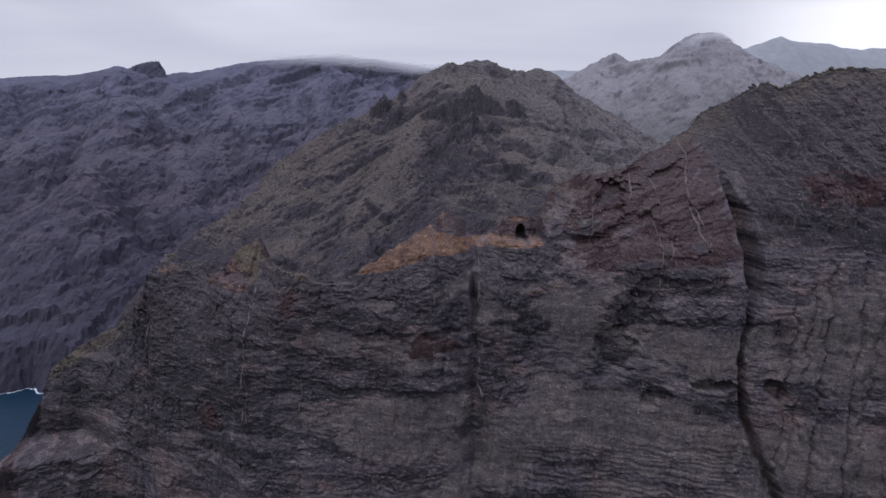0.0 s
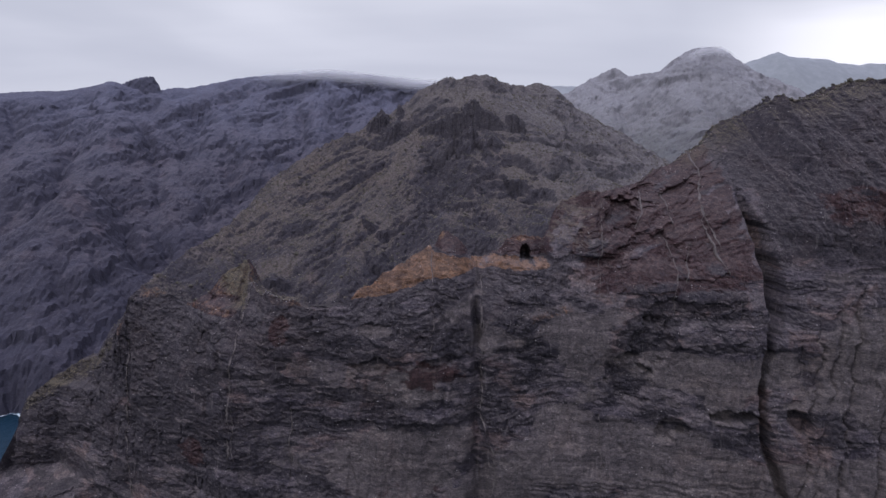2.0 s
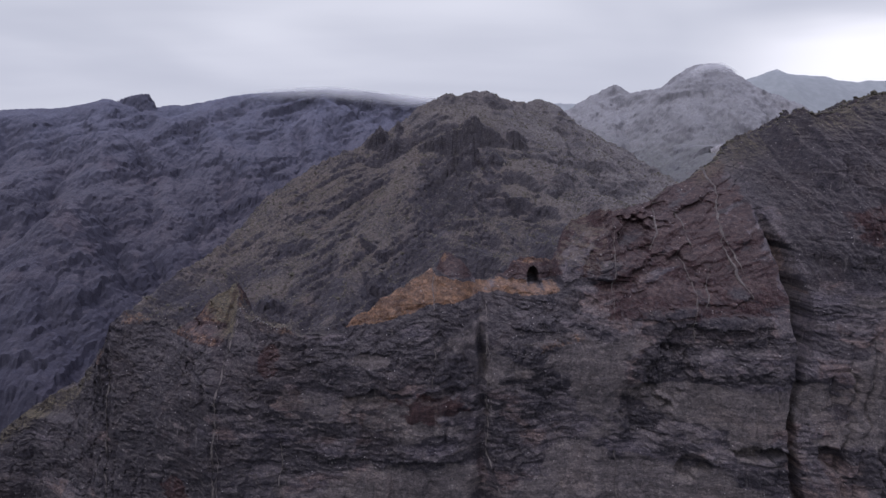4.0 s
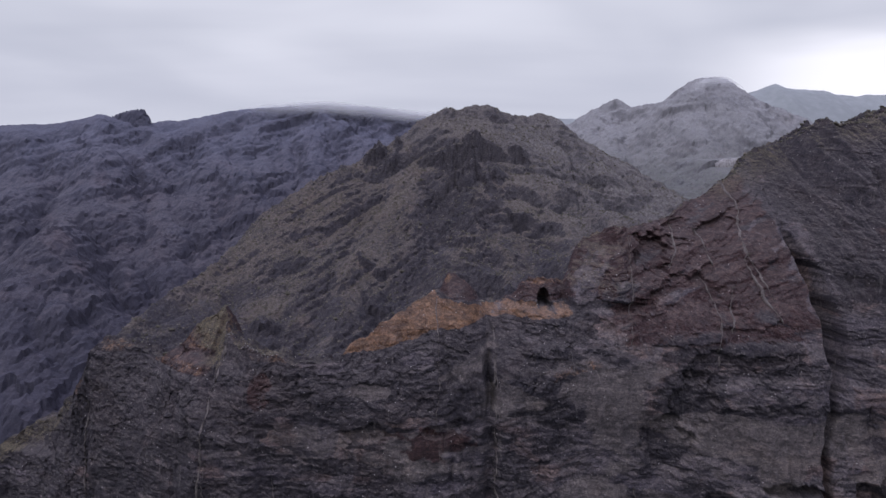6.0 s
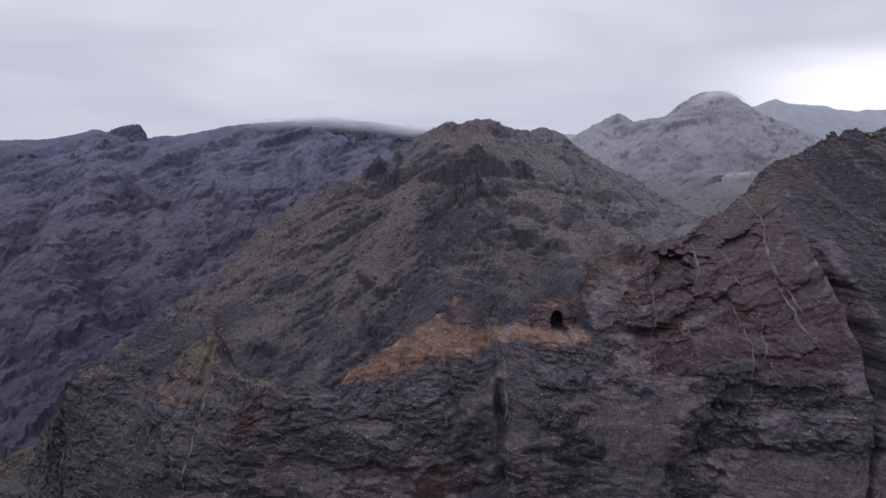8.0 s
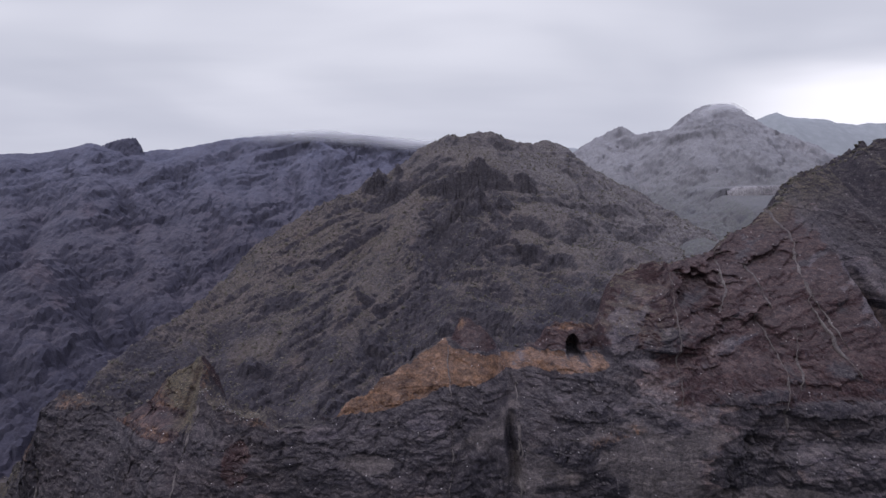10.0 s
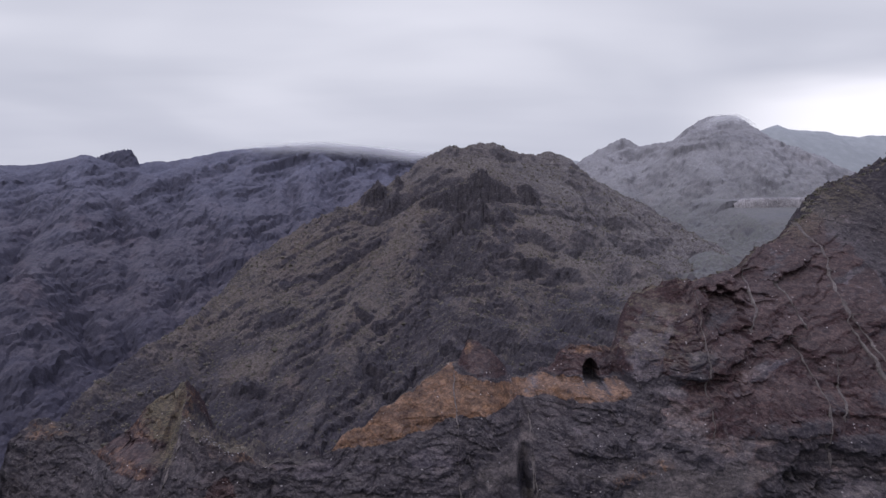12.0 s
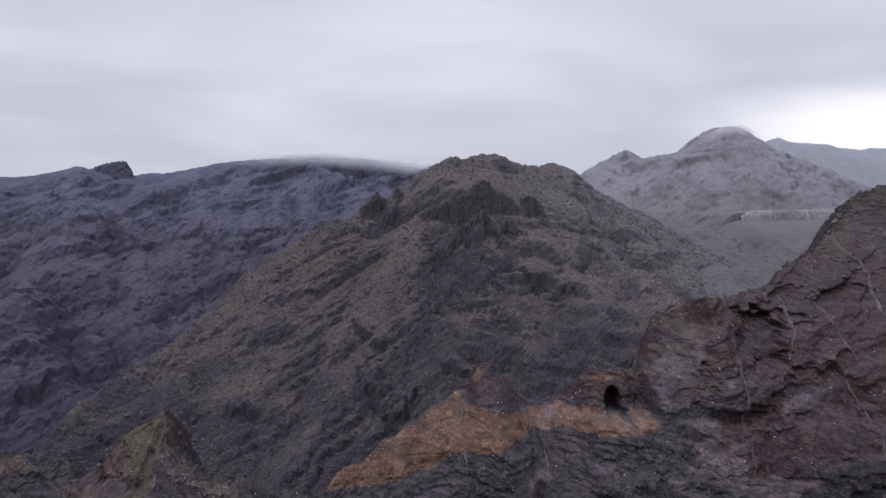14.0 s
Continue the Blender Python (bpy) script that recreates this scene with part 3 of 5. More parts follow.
    y = plain + (1 - 0.55 * shoulder) * (y - plain) - steps * (1.0 * np.tanh(2.5 * perlin(x / 26.0, dipping / 5.0, 143)) + 0.45 * np.tanh(2.5 * perlin(x / 12.0, dipping / 2.0, 145)))
    bank = sstep(x, -44, -38) * sstep(x, 12, 8) * sstep(z, np.interp(x, (-42, -7, 9), (216, 225, 227)), np.interp(x, (-42, -7, 9), (218, 227, 229)))
    y = plain + (0.72 - 0.42 * bank) * (y - plain)
    # the great cleft, with the wall beyond it standing back
    xs = np.interp(z, (110, 129, 147, 159, 182, 199, 219, 254, 285), (152, 145, 137.5, 133, 132.5, 136.5, 138, 137, 139)) + 1.3 * fbm(z / 12.0, z * 0 + 4, 4, 0.55, 74)
    upper = sstep(z, 266, 238) * sstep(z, 196, 218)
    wide = 2.0 + 0.8 * perlin(z / 9.0, z * 0, 73) + 1.4 * sstep(z, 160, 115) + 2.4 * upper
    y = y + sstep(z, 268, 238) * (6 + 13 * upper + 2.5 * perlin(z / 12.0, z * 0 + 9, 73)) * np.exp(-np.abs((x - xs - 2.5 * upper) / wide) ** 5)
    y = y + sstep(z, 285, 250) * (3 + 9 * upper) * sstep(x - xs, -1.0, 1.0) * np.exp(-np.maximum(0, x - xs) / (9 + 12 * upper))
    y = y + 7 * sstep(z, 240, 275) * np.exp(-((x - 146) / 7) ** 2)
    # the narrow gully and the furrows of the far wall
    gx = 14 + 1.5 * fbm(z / 16.0, z * 0, 4, 0.5, 75)
    y = y + sstep(z, 227, 214) * (1.6 + 3.4 * sstep(np.abs(z - 207), 13, 5)) * np.exp(-np.abs((x - gx) / 1.4) ** 3) + (1.6 * sstep(z, 222, 190) + 1.2 * sstep(z, 165, 150)) * np.exp(-((x - gx) / (3.2 + 2.2 * sstep(z, 166, 150))) ** 4)
    for fx, lean, d in ((155, 0.12, 1.8), (161, 0.16, 1.2), (168, 0.12, 2.2), (180, 0.1, 2.0), (187, 0.14, 1.2), (196, 0.1, 1.8)):
        y = y + d * sstep(z, 240, 205) * np.exp(-((x - fx - lean * (z - 190) - 2.0 * fbm(z / 11.0, z * 0 + fx, 4, 0.55, 76)) / (1.0 + 0.5 * perlin(z / 6.0, z * 0 + fx, 79))) ** 2)
    for x0, x1, lz, back in LEDGES:
        edge = lz + 0.9 * fbm(x / 7.0, x * 0 + lz, 4, 0.6, 135)
        y = y + back * sstep(x, x0 - 2, x0 + 2) * sstep(x, x1 + 2, x1 - 2) * sstep(z, edge - 0.6, edge + 0.9)
    for hx, hz, w, h, d in HOLLOWS:
        r = ((wx - hx) / w) ** 2 + ((wz - hz) / h) ** 2 + 0.5 * fbm(x / 4.0, z / 4.0, 3, 0.5, 77)
        y = y + d * sstep(r, 1.3, 0.5) * sstep(zc - z, 0, 3)
    # the small cave
    y = y + 9 * sstep(((x - 37.3) / 2.2) ** 2 + (np.maximum(z - 234.6, 0) / 3.6) ** 2 + 0.3 * perlin(x / 1.5, z / 1.5, 137), 1.2, 0.75) * sstep(z, 230, 231.5)
    for boss in BOSSES:
        y = y - 0.7 * boss[5] * boss_share(x, z, boss)
    # the low bank under the headland
    y = y - 20 * sstep(x, -172, -196) * sstep(z + 3 * perlin(x / 8.0, x * 0, 78), 121, 111)
    return y


def cliff_masks(x, z, zc):
    low = np.interp(x, (-42, -26, -14.5, -7, 9, 16, 47), (216, 219, 222, 225.5, 227.5, 228.7, 229)) + 0.7 * fbm(x / 5.0, x * 0, 3, 0.6, 80)
    high = np.interp(x, (-12, -5, 9, 12, 16, 47), (300, 236.5, 234, 233, 233.2, 233.4)) + 0.8 * fbm(x / 3.0, z / 3.0, 3, 0.6, 84)
    tuff = (0.85 + 0.35 * fbm(x / 7.0, z / 3.5, 4, 0.6, 82)) * sstep(x, -44, -40) * sstep(x, 50, 45) * sstep(z, low - 0.5, low + 0.5) * sstep(z, high + 0.4, high - 0.4) * (1 - 0.3 * sstep(x, 10, 14))
    tuff = tuff * (1 - sstep(np.abs(x - 37.3), 3.4, 2.4) * sstep(z, 231.2, 232))
    tuff = np.maximum(tuff, (0.40 + 0.2 * fbm(x / 6.0, z / 6.0, 3, 0.6, 82)) * sstep(x, -4, 0) * sstep(x, 10, 7) * sstep(z, 240, 242.5) + 0.2 * sstep(np.abs(x + 1.5), 2.2, 1.2) * sstep(z, 233, 236))
    tuff = np.maximum(tuff, 0.44 * sstep(np.abs(x - 36), 13, 9) * sstep(z, 238, 240))
    tuff = np.maximum(tuff, 0.45 * sstep(np.abs(x + 101), 13, 10) * sstep(z, 212, 215))
    tuff = np.maximum(tuff, 0.43 * sstep(np.abs(x + 107), 15, 13) * sstep(np.abs(z - 210.3), 2.2, 1.4))
    tuff = np.maximum(tuff, 0.43 * sstep(np.abs(x + 68), 11, 7) * sstep(z, 213, 214.5))
    tuff = np.maximum(tuff, 0.45 * sstep(np.abs(x + 140), 9, 5) * sstep(z, 209.5, 211.5))
    tuff = np.maximum(tuff, 0.42 * sstep(np.abs(x + 157), 5, 3) * sstep(z, 189, 192))
    tuff = np.maximum(tuff, 0.42 * sstep(np.abs(x - 46), 13, 8) * sstep(np.abs(z - 212 - 0.25 * (x - 46)), 3.2, 1.5))
    red = (1.05 + 0.8 * fbm(x / 20.0, bed_height(x, z) / 6.0, 4, 0.55, 83)) * sstep(x, 52, 72) * sstep(x, 140, 128) * sstep(z, 214, 228)
    red = np.maximum(red, 0.7 * sstep(((x + 5) / 16) ** 2 + ((z - 187) / 7) ** 2 + 0.6 * fbm(x / 8.0, z / 5.0, 3, 0.5, 85), 1.2, 0.3))
    red = np.maximum(red, 0.75 * sstep(((x + 112) / 9) ** 2 + ((z - 147) / 7) ** 2 + 0.6 * fbm(x / 8.0, z / 5.0, 3, 0.5, 85), 1.2, 0.3))
    red = np.maximum(red, 0.4 * sstep(((x + 20) / 30) ** 2 + ((z - 130) / 14) ** 2 + 0.6 * fbm(x / 8.0, z / 5.0, 3, 0.5, 85), 1.2, 0.3))
    red = np.maximum(red, 0.75 * sstep(((x + 70) / 5) ** 2 + ((z - 204) / 7) ** 2, 1.2, 0.5))
    red = np.maximum(red, 0.6 * sstep(((x - 182) / 22) ** 2 + ((z - 256) / 9) ** 2 + 0.5 * fbm(x / 9.0, z / 6.0, 3, 0.5, 85), 1.2, 0.5))
    red = np.maximum(red, 0.75 * sstep(np.abs(x - 60), 16, 10) * sstep(z, 236, 244))
    red = np.maximum(red, 0.6 * sstep(np.abs(x + 104), 16, 12) * sstep(z, 207.5, 209))
    ash = 0.9 * ash_share(x, z) * (1 - 0.9 * sstep(x, 140, 150) * sstep(z, 222, 240))
    lava = lava_share(x, z) * (1 - 0.7 * ash_share(x, z))
    lava = np.maximum(lava, (1.1 + 0.5 * fbm(x / 16.0, z / 14.0, 3, 0.5, 89)) * sstep(x, 140, 152) * sstep(z, 225, 245))
    knob = np.maximum(sstep(x, -6, -3) * sstep(x, 13, 10) * sstep(z, high, high + 1.5), sstep(x, 19, 22) * sstep(x, 50, 46) * sstep(z, 232.5, 234))
    ash = ash * (1 - sstep(np.abs(z - 231.5), 4, 2.5) * sstep(x, -8, -2) * sstep(x, 52, 47))
    crag = sstep(x, 44, 49) * sstep(x, 78, 72) * sstep(z, 231, 237)
    ash, lava, red = ash * (1 - crag), lava * (1 - 0.4 * crag), np.maximum(red, (0.72 + 0.5 * fbm(x / 7.0, z / 5.0, 3, 0.6, 151)) * crag)
    ash, lava, red = ash * (1 - knob), lava * (1 - knob) + knob * (0.42 + 0.5 * fbm(x / 4.0, z / 2.5, 3, 0.6, 149)), np.maximum(red, 0.62 * knob)
    for boss in BOSSES:
        there = boss_share(x, z, boss)
        lava = np.maximum(lava * (1 - 0.6 * there), 0.75 * there * (boss[6] == "lava"))
        red = np.maximum(red * (1 - 0.5 * there), 0.7 * there * (boss[6] == "red"))
        tuff = np.maximum(tuff, 0.37 * there * (boss[6] == "tan"))
    return {"tuff": tuff, "red": red, "ash": ash, "lava": lava, "bed": bed_height(x, z) + sstep(x, 142, 158) * sstep(z, 224, 250) * (0.8 * x - 0.05 * z - bed_height(x, z)), "dust_toplight": np.ones_like(lava), "green": 1.5 * sstep(x, -110, -106) * sstep(x, -86, -90) * sstep(z + 0.5 * (x + 100), 213, 219) + 0.5 * sstep(np.abs(x - 57), 12, 7) * sstep(z, 240, 247)}


# masses that stand out of the cliff: from x, to x, from height, name, label
MASSES = ((-121, -88, 211.5, "pinnacle", "olive-brown rock pinnacle above a red ledge"), (-43, -5, 214, "ash_bank", "sloping ochre bank of volcanic ash"), (-5, 12, 233.5, "knob", "pointed dark lava knob with rusty edges"),
          (18, 49, 231.5, "cave_boss", "squat dark boss with a small cave"), (49, 74, 238, "crag", "lichened crag at the foot of the shoulder"), (74, 140, 216, "shoulder", "red scoria shoulder with pale dykes"))


def split_face(P, masks, root):
    """The cliff's sheet, cut into the masses that stand out of it and the wall itself."""
    rows, cols = P.shape[:2]
    k = np.arange(rows * cols).reshape(rows, cols)
    quads = np.stack([k[:-1, :-1], k[:-1, 1:], k[1:, 1:], k[1:, :-1]], -1)
    C = (P[:-1, :-1] + P[1:, 1:]) / 2
    uneven = 1.5 * fbm(C[..., 0] / 6.0, C[..., 2] / 6.0, 3, 0.5, 147)
    which = np.zeros(C.shape[:2], int)
    ash = (masks["tuff"] > 0.45)[:-1, :-1]
    for i, (x0, x1, z0, name, _) in enumerate(MASSES, 1):
        inside = (C[..., 0] + uneven > x0) & (C[..., 0] + uneven < x1) & (C[..., 2] + (0 if name in ("cave_boss", "pinnacle") else uneven) > z0)
        which[inside & ash if name == "ash_bank" else inside] = i
    for i, (name, label) in enumerate([("rock_wall", "")] + [m[3:] for m in MASSES]):
        Q = quads[which == i]
        used, inverse = np.unique(Q, return_inverse=True)
        me = bpy.data.meshes.new(name)
        me.vertices.add(len(used))
        me.vertices.foreach_set("co", P.reshape(-1, 3)[used].reshape(-1).astype(np.float32))
        me.loops.add(Q.size)
        me.loops.foreach_set("vertex_index", inverse.reshape(-1).astype(np.int32))
        me.polygons.add(len(Q))
        me.polygons.foreach_set("loop_start", (np.arange(len(Q)) * 4).astype(np.int32))
        for key, val in masks.items():
            me.attributes.new(key, "FLOAT", "POINT").data.foreach_set("value", val.reshape(-1)[used].astype(np.float32))
        me.update(calc_edges=True)
        me.polygons.foreach_set("use_smooth", np.zeros(len(Q), bool))
        me.materials.append(CLIFF)
        ob = new(name, me)
        ob.parent = root
        tagged(ob, label)


def sea_cliff():
    cols = np.concatenate([np.linspace(-420, -240, 50, endpoint=False), np.linspace(-240, 215, 1120, endpoint=False), np.linspace(215, 420, 60)])
    t = np.linspace(0, 1, 440) ** 1.4
    X = np.broadcast_to(cols, (len(t), len(cols)))
    yc, zc = crest_top(cols)
    Z = zc[None] - t[:, None] * np.maximum(zc[None] - 38, 4)
    Z = Z + 0.35 * sstep(t, 0.0, 0.02)[:, None] * fbm(X / 3.0, Z / 1.8, 2, 0.5, 91)
    Y = cliff_y(X, Z)
    d = np.linspace(0, 1, 120)[1:] ** 1.8 * 300
    XB = np.broadcast_to(cols, (len(d), len(cols)))
    D = np.broadcast_to(d[:, None], XB.shape)
    YB = Y[0][None] + D
    shelf = np.interp(cols, (-230, -160, -150, -126, -119, -92, -88, -60, -46, -40, 50, 60, 100, 140, 155, 250), (10, 8, 12, 12, 1.5, 1.5, 10, 12, 6, 1.5, 1.5, 2, 1, 1.5, 8, 40))[None]
    steep = np.interp(cols, (-160, -126, -119, -60, -40, 50, 60, 100, 140, 160, 250), (1.0, 1.0, 1.3, 1.0, 1.2, 1.2, 0.95, 1.1, 0.9, 0.5, 0.3))[None]
    wx, wy = XB + 3.0 * fbm(XB / 12.0, YB / 12.0, 4, 0.55, 97), YB + 3.0 * fbm(XB / 12.0, YB / 12.0, 4, 0.55, 99)
    fall = 0.06 * D + steep * np.maximum(0, D - shelf) ** 2 / (np.maximum(0, D - shelf) + 9)
    ZB = np.maximum(zc[None] - fall, horn_height(wx, wy, HORNS) + 0.7 * (ridged(XB / 5.0, YB / 5.0, 3, 0.5, 98) - 0.9))
    ZB = ZB + sstep(D, 0, 8) * (2.0 * fbm(XB / 20.0, YB / 20.0, 5, 0.55, 93) + 0.6 * (ridged(XB / 7.0, YB / 9.0, 3, 0.5, 95) - 0.9))
    ZB = ZB + sstep(D, 1, 6) * (0.7 * cells(wx / 5.0, wy / 5.0, 94) + 0.4 * cells(wx / 2.3, wy / 2.3, 96) + 0.6 * (ridged(wx / 9.0, wy / 9.0, 4, 0.55, 92) - 0.9))
    ZB = np.minimum(ZB, zc[None] + 0.8 + 0.2 * D)
    P = np.concatenate([np.stack([XB, YB, ZB], -1)[::-1], np.stack([X, Y, Z], -1)])
    mf, mb = cliff_masks(X, Z, zc[None]), cliff_masks(XB, ZB, zc[None])
    mb["ash"] = mb["ash"] * 0.3
    mb["red"] = np.maximum(mb["red"], 0.22 + 0.3 * fbm(XB / 18.0, YB / 18.0, 3, 0.5, 88))
    mb["lava"] = 0.95 - 0.5 * sstep(np.abs(XB - 60), 18, 10) + 0.7 * fbm(XB / 15.0, YB / 15.0, 3, 0.5, 87)
    mb["dust_toplight"] = mb["dust_toplight"] * 0.0
    mb["ash"] = np.maximum(mb["ash"], 0.5 * sstep(np.abs(XB - 58), 18, 10) * sstep(D, 2, 8))
    mb["green"] = np.clip(0.6 * sstep(np.abs(XB - 60), 20, 10) + 0.35 + 0.65 * sstep(XB, 40, 120) + 0.5 * sstep(np.abs(XB + 80), 25, 10), 0, 1)
    mf["green"] = np.maximum(mf["green"], 0.8 * sstep(zc[None] - Z, 14, 3) * sstep(X, 130, 150)); mf["green"] = np.maximum(mf["green"], 0.45 * sstep(X, 42, 46) * sstep(X, 76, 64) * sstep(Z, 234, 242))
    mf["green"] = np.maximum(mf["green"], 0.45 * sstep(X, 112, 124) * sstep(zc[None] - Z, 7, 2))
    mf["green"] = np.maximum(mf["green"], 1.4 * sstep(X, -224, -216) * sstep(X, -160, -168) * sstep(zc[None] - Z, 11, 5))
    mf["tuff"] = np.maximum(mf["tuff"], 0.36 * sstep(X, 43, 47) * sstep(X, 70, 60) * sstep(Z, 232, 240))
    mb["tuff"] = 0.42 * sstep(np.abs(XB + 97), 18, 12) * sstep(D, 16, 8)
    mb["tuff"] = np.maximum(mb["tuff"], 0.45 * sstep(np.abs(XB + 140), 12, 7) * sstep(D, 10, 5))
    mb["tuff"] = np.maximum(mb["tuff"], 0.5 * sstep(XB, -42, -36) * sstep(XB, 0, -6) * sstep(D, 3, 1))
    masks = {k: np.concatenate([mb[k][::-1], mf[k]]) for k in mf}
    root = new("sea_cliff")
    tagged(root, "dark layered basalt sea cliff with red and ochre bands", "cliff")
    split_face(P, masks, root)
    return root, P


cliff, CLIFF_P = sea_cliff()


def dyke(zs, xs, width, proud=0.7):
    """A wall of hard rock that stands out of the face."""
    z = np.linspace(zs[0], zs[-1], max(8, int(abs(zs[0] - zs[-1]) / 0.7)))
    x = np.interp(-z, [-q for q in zs], xs) + 1.1 * fbm(z / 11.0, z * 0 + width, 5, 0.6, 101)
    w = width * np.clip(0.42 + 1.4 * fbm(z / 5.0, x * 0.3, 4, 0.6, 103), 0.05, 1.1) * 0.42
    w[0] = w[-1] = 0.08
    y = np.minimum(np.minimum(cliff_y(x, z), cliff_y(x - w, z)), cliff_y(x + w, z))
    y = np.minimum(y, (np.roll(y, 1) + y + np.roll(y, -1)) / 3)
    jag = proud * (0.6 + 0.5 * perlin(z / 2.2, z * 0, 105))
    ring = np.stack([np.stack([x - w, y + 2.0, z], -1), np.stack([x - w * 0.8, y - jag * 0.7, z], -1), np.stack([x + 0.1 * w, y - jag, z], -1),
                     np.stack([x + w * 0.85, y - jag * 0.6, z], -1), np.stack([x + w, y + 2.0, z], -1)], 1)
    ob = sheet("dyke", ring, DYKE, cliff)
    return tagged(ob, "thin pale dyke of hard rock")


dyke((192, 169, 146, 100), (-150, -152, -152, -147), 0.9)
dyke((219, 199, 184, 150), (-86.5, -89, -91, -92), 1.0)
dyke((281, 270, 256, 248, 238, 228), (125.5, 124, 117, 116, 118, 121), 1.5)
dyke((261, 257, 252, 247), (101, 103, 103, 104), 1.0)
dyke((246, 239, 234, 223, 212), (97, 99, 101, 99, 98), 1.0)
dyke((216, 169, 148, 136), (16, 16, 22, 21), 1.0)
dyke((265, 259, 252, 246), (93, 92, 91, 87), 1.0)
dyke((259, 250, 233, 220), (74, 72, 68, 66), 0.5)
dyke((226, 205, 196), (16.5, 16, 17), 0.6)
dyke((238, 216, 190), (-5, -4.5, -6), 0.5)
dyke((178, 115, 80), (-65, -67, -67), 0.6)
dyke((170, 118, 90), (66, 67, 67), 0.6)
dyke((240, 224), (108, 103), 0.8)
dyke((180, 150), (-89, -90), 0.5)
dyke((252, 235), (118, 121), 0.7)

# ---- loose pale stones on the cliff's edge beside the pinnacle ----
def stone_mesh(seed):
    """An angular block, about a metre across."""
    rng = random.Random(seed)
    bm = bmesh.new()
    bmesh.ops.create_icosphere(bm, subdivisions=1, radius=0.5)
    for v in bm.verts:
        v.co *= rng.uniform(0.7, 1.15)
        v.co.z *= 0.75
    me = bpy.data.meshes.new("stone")
    bm.to_mesh(me)
    bm.free()
    me.materials.append(PALE)
    return me


def rubble():
    rng = random.Random(5)
    shapes = [stone_mesh(k) for k in range(4)]
    edge = CLIFF_P[118]
    for k in range(52):
        x = rng.choice((rng.gauss(-87, 1.2), rng.gauss(-77, 2.5), rng.gauss(-71, 4.0), rng.uniform(-92, -60)))
        row = CLIFF_P[118 + rng.choice((-9, -6, -3, 0, 0, 3, 8))]
        ob = new("stone", shapes[k % 4])
        j = int(np.argmin(np.abs(edge[:, 0] - x)))
        size = rng.uniform(0.22, 0.7)
        ob.matrix_basis = Matrix.LocRotScale(Vector(row[j]) + Vector((0, -0.1, 0.12 * size)), Euler((rng.uniform(-0.5, 0.5), rng.uniform(-0.5, 0.5), rng.uniform(0, 6.3))), (size, size * rng.uniform(0.6, 1.0), size * rng.uniform(0.6, 1.0)))
        ob.parent = cliff


rubble()

# ---- scrub ----
ICO = bmesh.new()
bmesh.ops.create_icosphere(ICO, subdivisions=1, radius=1.0)
ICO_V = np.array([v.co[:] for v in ICO.verts])
ICO_F = np.array([[v.index for v in f.verts] for f in ICO.faces])
ICO.free()


OCT_V = np.array([(1, 0, 0), (0, 1, 0), (-1, 0, 0), (0, -1, 0), (0, 0, 1), (0, 0, -1)], float)
OCT_F = np.array([(0, 1, 4), (1, 2, 4), (2, 3, 4), (3, 0, 4), (1, 0, 5), (2, 1, 5), (3, 2, 5), (0, 3, 5)])


def scrub_on(name, label, P, count, size, keep, seed, shape=(ICO_V, ICO_F)):
    """Low bushes strewn over a sheet of ground, where keep(X, Y, Z, slope) allows."""
    rng = np.random.default_rng(seed)
    X, Y, Z = P[..., 0], P[..., 1], P[..., 2]
    i, j = rng.integers(1, P.shape[0] - 1, count * 6), rng.integers(1, P.shape[1] - 1, count * 6)
    dx, dy = P[i, j + 1] - P[i, j - 1], P[i + 1, j] - P[i - 1, j]
    nrm = np.cross(dx, dy)
    nrm /= np.linalg.norm(nrm, axis=1)[:, None] + 1e-9
    ok = (rng.random(count * 6) < keep(X[i, j], Y[i, j], Z[i, j], np.abs(nrm[:, 2])))
    i, j = i[ok][:count], j[ok][:count]
    base = P[i, j] + rng.uniform(-0.3, 0.3, (len(i), 3)) * np.abs(P[i, j + 1] - P[i, j])[:, :1]
    r = size * np.exp(rng.normal(0, 0.4, len(i)))
    SV, SF = shape
    V = SV[None] * (1 + rng.uniform(-0.35, 0.35, (len(i), len(SV), 1))) * r[:, None, None] * np.array([1.0, 1.0, 0.75])
    V = V + base[:, None] + np.array([0, 0, 0.25]) * r[:, None, None]
    F = SF[None] + (np.arange(len(i)) * len(SV))[:, None, None]
    ob = joined(name, V.reshape(-1, 3), F.reshape(-1, 3), SCRUB)
    return tagged(ob, label, "scrub", kind="stuff")


# ---- the mountains behind ----


def cap_side(X, Y, pts, slope):
    """A limit for the ground on the right hand of a line: it falls from the line at that slope."""
    best, cap = np.full(X.shape, 1e9), np.full(X.shape, 1e9)
    for (ax, ay, az), (bx, by, bz) in zip(pts, pts[1:]):
        dx, dy = bx - ax, by - ay
        t = np.clip(((X - ax) * dx + (Y - ay) * dy) / (dx * dx + dy * dy), 0, 1)
        d = np.hypot(X - ax - t * dx, Y - ay - t * dy)
        near = d < best
        right = dx * (Y - ay) - dy * (X - ax) < 0
        best, cap = np.where(near, d, best), np.where(near, np.where(right, az + t * (bz - az) - slope * d, 1e9), cap)
    return cap


